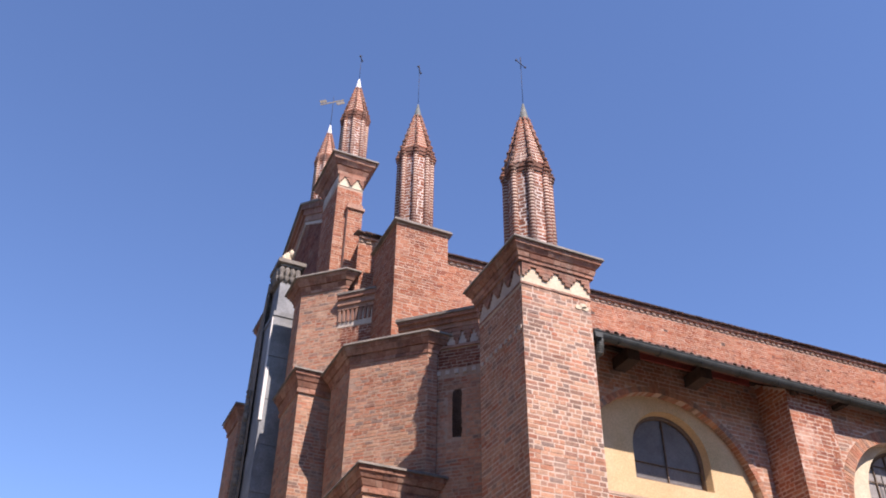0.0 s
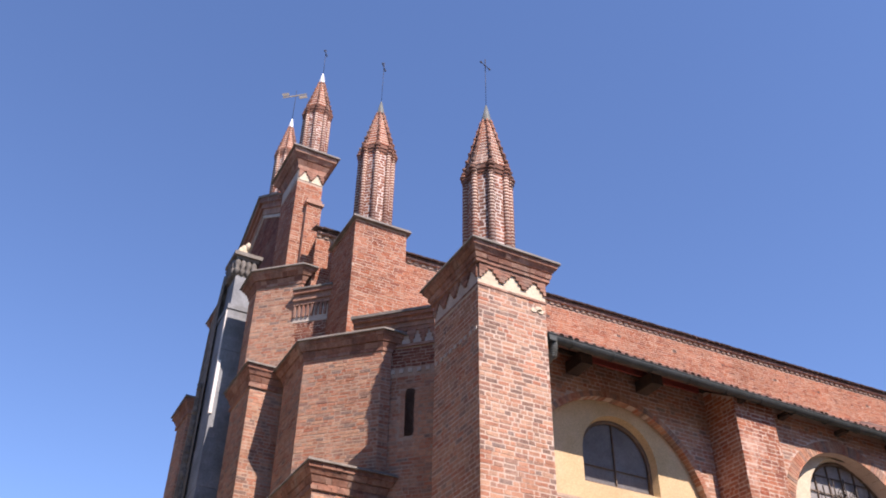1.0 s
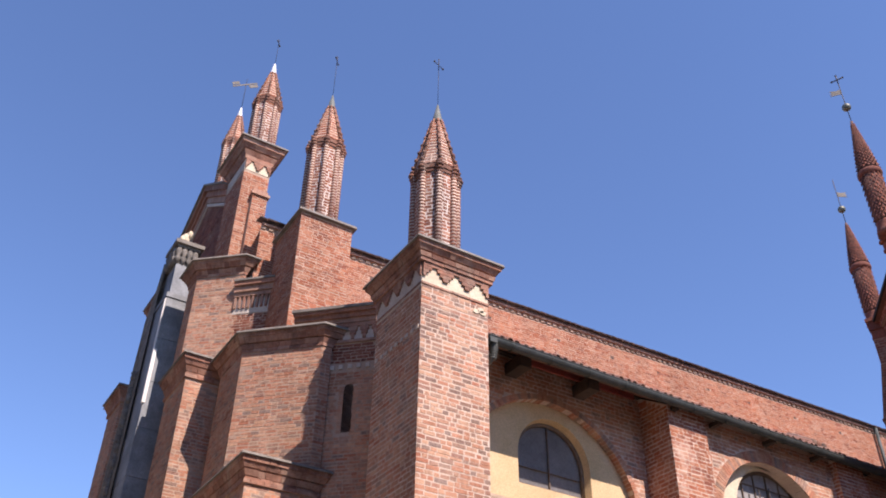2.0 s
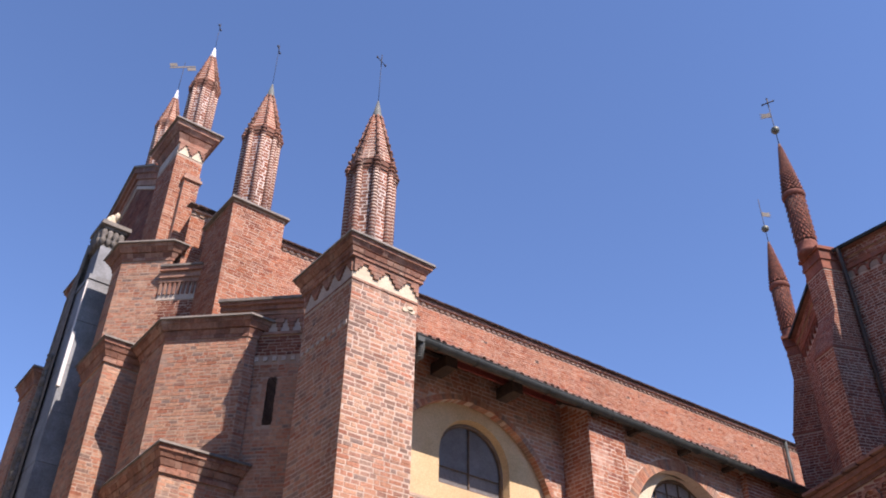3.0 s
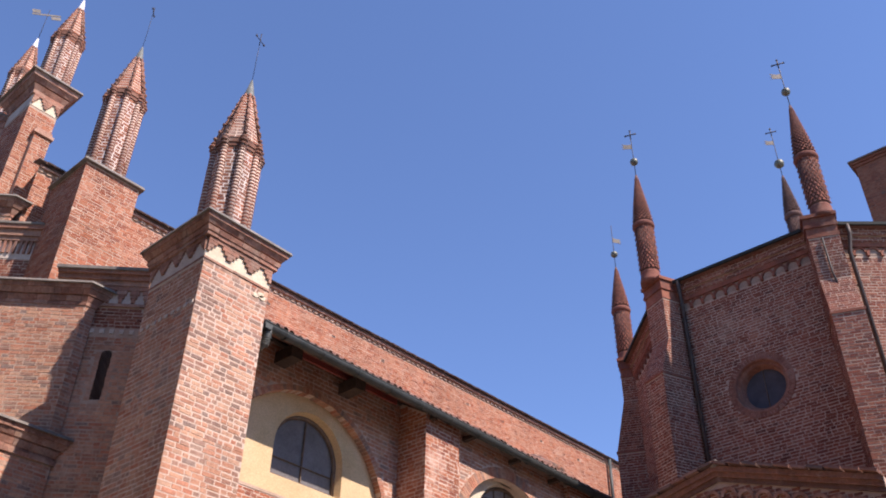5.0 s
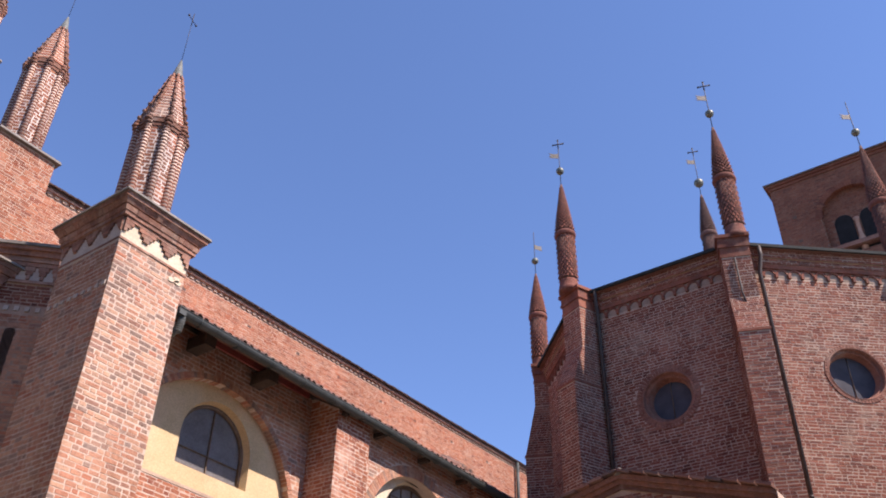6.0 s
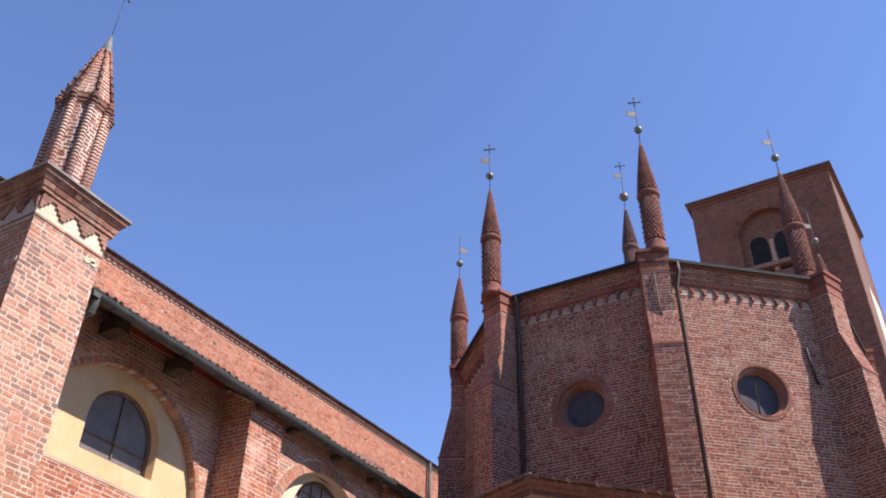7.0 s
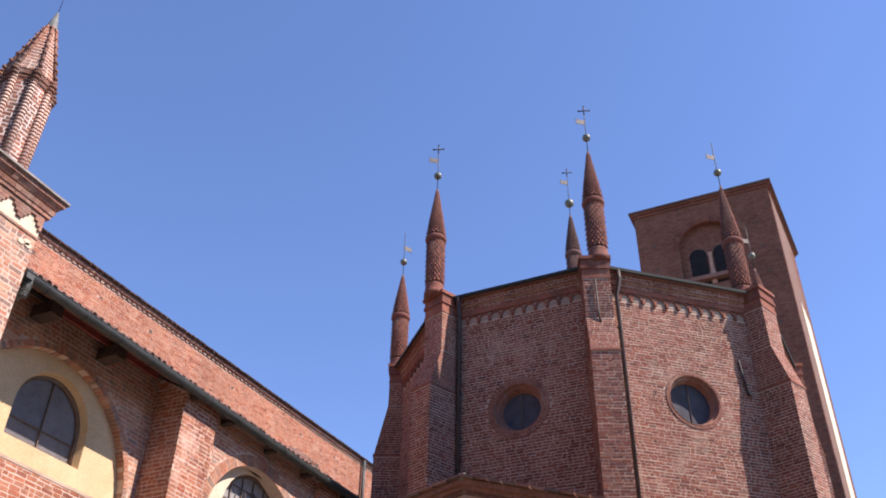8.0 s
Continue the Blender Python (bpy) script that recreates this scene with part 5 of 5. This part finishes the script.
def scaled_pinnacle(x, y, z, label, k=1.0, vane_turn=2.6, vane=True, cross=True, big=1.0, TERRA=TERRA, tall=3.95, mast=1.14):
    """A round terracotta pinnacle covered in small pointed scales, with base and middle rings."""
    p = thing("scaled_pinnacle", label, "pinnacle", "pinnacles of the apse", at=(x, y, z))
    part("base", Shape().turned(x, y, [(0.36 * k, z - 0.1), (0.355 * k, z + 0.03), (0.325 * k, z + 0.05), (0.335 * k, z + 0.12), (0.31 * k, z + 0.15), (0.315 * k, z + 0.24), (0.30 * k, z + 0.3)], 20), TERRA, p)
    h1, h2, h3 = z + 0.32, z + 1.9, z + tall
    # Shaft and cone are coloured darker to paint shade between the scales.
    part("shaft", Shape().turned(x, y, [(0.30 * k, h1), (0.30 * k, h2)], 20), TERRA_DARK, p)
    part("middle_ring", Shape().turned(x, y, [(0.30 * k, h2 - 0.06), (0.36 * k, h2 - 0.02), (0.38 * k, h2 + 0.05), (0.36 * k, h2 + 0.12), (0.32 * k, h2 + 0.15)], 20), TERRA, p)
    part("cone", Shape().turned(x, y, [(0.32 * k, h2 + 0.14), (0.035, h3)], 20), TERRA_DARK, p)
    s = Shape()
    rows, around = 17, 14
    for j in range(rows + 26):
        on_cone = j >= rows
        f = (j - rows) / 26 if on_cone else j / rows
        zz = h2 + 0.16 + (h3 - h2 - 0.3) * f if on_cone else h1 + (h2 - h1 - 0.05) * f
        rr = 0.32 * k + (0.05 - 0.32 * k) * f if on_cone else 0.30 * k
        dz = 0.06 if on_cone else 0.085
        w = 2 * math.pi / around * 0.40
        for i in range(around):
            t = 2 * math.pi * (i + 0.5 * (j % 2)) / around
            q = lambda tt, r2, z2: (x + r2 * math.cos(tt), y + r2 * math.sin(tt), z2)
            s.add([q(t - w, rr * 1.0, zz + dz), q(t, rr * 0.99, zz + dz * 1.9), q(t + w, rr * 1.0, zz + dz), q(t, rr + 0.05 * min(1, rr / 0.2), zz)], [(0, 3, 1), (3, 2, 1), (0, 2, 3)])
    part("scale_cover", s, TERRA, p, kind="stuff")
    v = thing("weathervane", "iron rod with copper ball, grey pennant and small cross", "weathervane", "weathervanes of the apse", at=(x, y, h3))
    zb = h3 + 0.56
    part("rod", Shape().tube([(x, y, h3 - 0.15), (x, y, zb + mast + 0.14)], 0.013, 6), IRON, v)
    rb = 0.125 * big
    part("ball", Shape().turned(x, y, [(rb * math.sin(math.pi * (0.04 + 0.92 * i / 10)), zb - rb * math.cos(math.pi * (0.04 + 0.92 * i / 10))) for i in range(11)], 16), BALL, v)
    if vane:
        c, sn = math.cos(vane_turn), math.sin(vane_turn)
        F = lambda d, zz, o: (x + c * d - sn * o, y + sn * d + c * o, zz)
        out = [(0.02, 0.44), (0.14, 0.44), (0.36, 0.42), (0.27, 0.47), (0.36, 0.52), (0.27, 0.57), (0.36, 0.64), (0.14, 0.62), (0.02, 0.66)]
        m = len(out)
        s = Shape().add([F(d * 0.9, zb + mast - 1.0 + h * 0.9, o) for o in (-0.008, 0.008) for d, h in out], [tuple(range(m)), tuple(reversed(range(m, 2 * m))), *[(i, (i + 1) % m, m + (i + 1) % m, m + i) for i in range(m)]])
        part("pennant", s, FLAG, v)
    if cross:
        c, sn = math.cos(1.9), math.sin(1.9)
        zc = zb + mast
        s = Shape().tube([(x - 0.16 * c, y - 0.16 * sn, zc), (x + 0.16 * c, y + 0.16 * sn, zc)], 0.02, 6).tube([(x, y, zc - 0.17), (x, y, zc + 0.17)], 0.02, 6)
        for dx, dz in ((-0.16, 0), (0.16, 0), (0, 0.17)):
            s.tilted(Matrix.Translation((x + dx * c, y + dx * sn, zc + dz)) @ pose(0, 0, 0, 0, 0, math.degrees(1.9)), 0.055, 0.02, 0.055)
        part("cross", s, IRON, v)
    return p


for k, turn, cr in ((3, 2.3, True), (4, 2.3, True), (5, 2.3, False), (2, -0.6, False), (6, 2.3, False)):
    x, y = radial(k, {4: 0.14}.get(k, 0.0), {2: 0.1, 3: 0.5, 5: -0.22, 6: -0.3}.get(k, 0.32))
    scaled_pinnacle(x, y, 15.92, "round terracotta pinnacle with pointed scales on an apse corner", 0.86, vane_turn=turn, cross=cr, tall={2: 3.75, 5: 4.2}.get(k, 3.95))
scaled_pinnacle(OX, OY - 0.2, 18.45, "dark round pinnacle at the top of the apse roof", 0.8, 2.3, True, True, 1.35, TERRA_DARK, 3.75, 1.5)


# ---- downpipes and iron anchors of the apse ----
for k, du, top, low in ((3, 0.5, 15.6, 6.0), (4, 0.62, 15.6, 6.0)):
    d = thing("downpipe", "dark metal downpipe beside an apse pilaster", "downpipe", "apse downpipes", at=(*corner[k], 6))
    sgn = -1 if du < 0 else 1
    A, B = corner[k], corner[(k + 1) % 8] if du > 0 else corner[k - 1]
    L = Vector((B[0] - A[0], B[1] - A[1])).normalized()
    nrm = Vector((L.y, -L.x)) * (1 if du > 0 else -1)
    P = lambda u, o, z: (A[0] + L.x * u + nrm.x * o, A[1] + L.y * u + nrm.y * o, z)
    part("pipe", Shape().tube([P(abs(du), 0.27, 15.75), P(abs(du), 0.27, 15.45), P(abs(du) - 0.05, 0.12, 15.0), P(abs(du) - 0.05, 0.1, low)], 0.055, 10), PIPE, d)
    for zz in (14.0, 11.5, 9.0):
        part("pipe_clip", Shape().tube([P(abs(du) - 0.05, 0.1, zz), P(abs(du) - 0.05, 0.1, zz + 0.05)], 0.066, 10), PIPE, d)
an = thing("wall_anchor", "rusty iron anchor bar on a pilaster", "anchor", "iron anchors", at=(*corner[4], 14))
part("bar", Shape().tube([(*radial(4, -0.05, 0.54), 15.15), (*radial(4, -0.03, 0.54), 14.1), (*radial(4, 0.08, 0.54), 13.2)], 0.025, 6), IRON, an)
an = thing("wall_anchor", "rusty iron anchor bar on the lit apse side", "anchor", "iron anchors", at=(*corner[5], 13.2))
lit = [Vector(corner[4]).lerp(Vector(corner[5]), f) + Vector((-0.05, -0.04)) for f in (0.82, 0.84)]
part("bar", Shape().tube([(*lit[0], 13.63), (*lit[1], 12.63)], 0.03, 6), IRON, an)
part("wedge", Shape().tube([(*lit[1], 12.63 + 0.14), (lit[1].x + 0.09, lit[1].y - 0.1, 12.63 - 0.03)], 0.045, 6), SLATE, an)

# ---- bell tower behind the apse ----
COURSE, LENGTH, JOINT = 0.085, 0.3, 0.014
TX, TY0, TY1, TZ = 36.0, 0.42, 6.85, 29.7
tower = thing("bell_tower", "four-sided dark brick bell tower with paired openings", "bell tower", kind="structure", at=(39, 3.6, 0))
BCY = 3.6


def tower_face(u, z):
    c = TY1 - BCY
    return not ((abs(u - c) < 1.35 and 24.9 < z < 27.1) or (math.hypot(u - c, z - 27.1) < 1.35 and z >= 27.1))


# The south side is slanted off square to fit the camera's view.
TS = [(TX, TY0), (42.4, 0.02), (42.4, TY1), (TX, TY1)]
part("wall", Shape().prism([(TX + 0.3, TY0 - 0.03), *TS[1:3], (TX + 0.3, TY1)], 0, TZ), MORTAR_DARK, tower)
s = Shape()
s.box(TX, TX + 0.3, TY0, BCY - 1.35, 10, TZ).box(TX, TX + 0.3, BCY + 1.35, TY1, 10, TZ).box(TX, TX + 0.3, BCY - 1.35, BCY + 1.35, 10, 24.9)
n = 16
for k in range(n):
    t0, t1 = math.pi * k / n, math.pi * (k + 1) / n
    q = [(BCY + 1.35 * math.cos(t), 27.1 + 1.35 * math.sin(t)) for t in (t0, t1)]
    s.add([(TX + d, *p) for d in (0, 0.3) for p in (q[0], (q[0][0], TZ), (q[1][0], TZ), q[1])], [(3, 2, 1, 0), (0, 4, 7, 3)])
part("front_skin", s, MORTAR_DARK, tower)
brick_wall(tower, (TX, TY1), (TX, TY0), 13.0, TZ - 0.15, BRICK_DARK, tower_face, 200)
brick_wall(tower, TS[0], TS[1], 16.0, TZ - 0.15, BRICK_DARK, None, 201)
voussoirs_t = Shape()
for k in range(34):
    t0, t1 = math.pi * (k + 0.06) / 34, math.pi * (k + 0.94) / 34
    vs = [(TX + d, BCY + r * math.cos(t), 27.1 + r * math.sin(t)) for d in (-0.03, 0.25) for r, t in ((1.33, t0), (1.6, t0), (1.6, t1), (1.33, t1))]
    voussoirs_t.add(vs, [(3, 2, 1, 0), (0, 1, 5, 4), (1, 2, 6, 5), (2, 3, 7, 6), (3, 0, 4, 7)])
part("arch_ring", voussoirs_t, BRICK_DARK, tower)
brick_wall(tower, (TX + 0.3, BCY + 1.35), (TX + 0.3, BCY - 1.35), 24.9, 28.5, BRICK_DARK, lambda u, z: not any(abs(u - q) < 0.42 and z < 26.75 or math.hypot(u - q, z - 26.75) < 0.42 for q in (0.8, 1.9)), 203)
# Flat near-black panels paint the shade inside the two openings.
for c in (BCY - 0.55, BCY + 0.55):
    s = Shape()
    pts = [(c + 0.4, 24.9), *[(c + 0.4 * math.cos(math.pi * k / 12), 26.75 + 0.4 * math.sin(math.pi * k / 12)) for k in range(13)], (c - 0.4, 24.9)]
    s.add([(TX + 0.29, *p) for p in pts], [tuple(reversed(range(len(pts))))])
    o = part("belfry_opening_shade", s, DARK, tower, "flat dark panel for the shade in an arched opening")
part("colonnette", Shape().turned(TX + 0.26, BCY, [(0.14, 24.9), (0.14, 25.7), (0.09, 25.8), (0.09, 26.6), (0.15, 26.75)], 10), MOULDED, tower)
part("sill", Shape().box(TX - 0.1, TX + 0.3, BCY - 1.4, BCY + 1.4, 25.2, 25.4), TILE, tower, "worn sloping tile sill")
# Dark blocks on the face paint the shade of the putlog holes.
s = Shape()
for k in range(7):
    for c in (TY0 + 0.8, TY1 - 0.8):
        s.box(TX - 0.016, TX + 0.01, c - 0.09, c + 0.09, 19.5 + k * 1.35, 19.65 + k * 1.35)
part("putlog_holes", s, HOLE_SHADE, tower)
s = Shape()
s.prism(grown(TS, 0.06), TZ - 0.14, TZ).prism(grown(TS, 0.14), TZ, TZ + 0.12)
part("cornice", s, BRICK_DARK, tower)
part("roof", Shape().prism(grown(TS, 0.22), TZ + 0.12, TZ + 0.2).prism(grown(TS, 0.2), TZ + 0.2, TZ + 1.1, rect(39, 39.4, 3.4, 3.8)), TILE_DARK, tower)
part("cream_strip", face_block(Shape(), TS[0], TS[1], 2.5, 4.7, 12.0, 24.5, -0.01, 0.03), CREAM, tower, "cream strip on the side")

# ---- small chapel gable below the apse ----
COURSE, LENGTH, JOINT = 0.075, 0.25, 0.014
CX = 17.6
chapel = thing("chapel_gable", "low brick chapel gable with an arched frieze and tile edge", "gable", kind="structure", at=(CX, 7.5, 0))
GA, GM, GB = (10.2, 8.75), (7.85, 9.32), (4.6, 8.3)
gp = [(CX, GA[0], 0), (CX, GA[0], GA[1]), (CX, GM[0], GM[1]), (CX, GB[0], GB[1]), (CX, GB[0], 0)]
s = Shape().add([p for p in gp] + [(p[0] + 2.6, p[1], p[2]) for p in gp], [(4, 3, 2, 1, 0), (1, 6, 5, 0), (3, 4, 9, 8), (1, 2, 7, 6), (2, 3, 8, 7)])
part("core", s, MORTAR_RED, chapel)
for (ya, za), (yb, zb), nm in ((GA, GM, 4), (GM, GB, 6)):
    sr = Shape()
    for dz0, dz1, d in ((-0.12, 0.0, 0.16), (-0.22, -0.12, 0.10), (-0.32, -0.22, 0.05)):
        sr.add([(CX - d if i < 4 else CX + 0.3, *q) for i, q in enumerate([(ya, za + dz0), (yb, zb + dz0), (yb, zb + dz1), (ya, za + dz1)] * 2)], [(0, 1, 2, 3), (3, 2, 6, 7), (1, 0, 4, 5)])
    part("raking_cornice", sr, RIB, chapel)
    sa = Shape()
    length = abs(yb - ya)
    cnt = int(length / 0.36)
    for j in range(cnt):
        f = (j + 0.5) / cnt
        yc, zc = ya + (yb - ya) * f, za + (zb - za) * f - 0.62
        for i in range(10):
            t0, t1 = math.pi * i / 10, math.pi * (i + 1) / 10
            vs = [(CX - d, yc + r * math.cos(t), zc + r * math.sin(t)) for d in (0.05, 0.0) for r, t in ((0.115, t0), (0.185, t0), (0.185, t1), (0.115, t1))]
            sa.add(vs, [(3, 2, 1, 0), (4, 0, 3, 7), (2, 6, 5, 1)])
        sa.box(CX - 0.05, CX, yc - 0.21, yc - 0.15, zc - 0.2, zc + 0.02)
    part("arched_frieze", sa, MOULDED, chapel)
    st = Shape()
    cnt = int(length / 0.3)
    for j in range(cnt):
        f = (j + 0.5) / cnt
        st.tilted(Matrix.Translation((CX - 0.05, ya + (yb - ya) * f, za + (zb - za) * f + 0.05 + 0.01 * random.random())) @ pose(0, 0, 0, math.degrees(math.atan2(zb - za, yb - ya)) + 4, random.uniform(-4, 4), 0), 0.4, 0.32, 0.06)
    part("verge_tiles", st, TILE, chapel)
brick_wall(chapel, (CX, GA[0]), (CX, GB[0]), 5.5, 8.9, BRICK_DEEP, lambda u, z: z < min(GA[1] + (GM[1] - GA[1]) * u / 2.35, GM[1] - (GM[1] - GB[1]) * (u - 2.35) / 3.25) - 0.36, 210)
part("peak_stone", Shape().turned(CX - 0.05, GM[0], [(0.14, GM[1] - 0.05), (0.12, GM[1] + 0.08), (0.05, GM[1] + 0.14)], 8), SLATE, chapel)
chapel_roof = solid("chapel_roof", Shape().add([(CX + 0.1, GA[0], GA[1] + 0.02), (CX + 0.1, GM[0], GM[1] + 0.02), (20.3, GM[0], GM[1] + 0.02), (20.3, GA[0], GA[1] + 0.02), (CX + 0.1, GB[0], GB[1] + 0.02), (20.3, GB[0], GB[1] + 0.02)], [(0, 1, 2, 3), (1, 4, 5, 2)]), TILE, "low tiled roof of the chapel", "roof")

# ---- single bricks of the corner pier, the nearest faces ----
brick_shapes = {}
COURSE, LENGTH, JOINT = 0.091, 0.262, 0.018


def single_bricks(parent, a, b, z0, z1, seed):
    """Bricks as objects of their own, on meshes shared by length."""
    ux, uy = b[0] - a[0], b[1] - a[1]
    l = math.hypot(ux, uy)
    ux, uy = ux / l, uy / l
    turn = math.atan2(uy, ux)
    for s0, s1, z, h, p in lay(a, b, z0, z1, None, seed, 0.004):
        size = round((s1 - s0) / 0.02) * 0.02
        key = (size, random.randrange(2))
        if key not in brick_shapes:
            r = random.Random(len(brick_shapes))
            hx, q = size / 2, 0.006
            j = lambda: r.uniform(-0.003, 0.003)
            vs = [(-hx, 0.02, -0.036), (hx, 0.02, -0.036), (hx, 0.02, 0.036), (-hx, 0.02, 0.036)]
            vs += [(-hx + j(), -0.008, -0.036 + j()), (hx + j(), -0.008, -0.036 + j()), (hx + j(), -0.008, 0.036 + j()), (-hx + j(), -0.008, 0.036 + j())]
            vs += [(-hx + q, -0.013, -0.036 + q), (hx - q, -0.013, -0.036 + q), (hx - q, -0.013, 0.036 - q), (-hx + q, -0.013, 0.036 - q)]
            fs = [(i, (i + 1) % 4, 4 + (i + 1) % 4, 4 + i) for i in range(4)] + [(4 + i, 4 + (i + 1) % 4, 8 + (i + 1) % 4, 8 + i) for i in range(4)] + [(8, 9, 10, 11)]
            brick_shapes[key] = Shape().add(vs, fs).mesh("brick", BRICK_ONE)
        ob = new("brick", brick_shapes[key])
        ob.parent = parent
        u = (s0 + s1) / 2
        m = Matrix.Translation((a[0] + ux * u + uy * (p - 0.012), a[1] + uy * u - ux * (p - 0.012), z + h / 2)) @ Matrix.Rotation(turn, 4, "Z") @ Matrix.Rotation(random.uniform(-0.012, 0.012), 4, "Y")
        ob.matrix_basis = Matrix.Translation(parent.location).inverted() @ m


single_bricks(pier, south_a, south_b, 7.70, TRIM - 0.05, 8)
brick_wall(pier, west_a, west_b, 6.9, TRIM - 0.05, BRICK, None, 9)
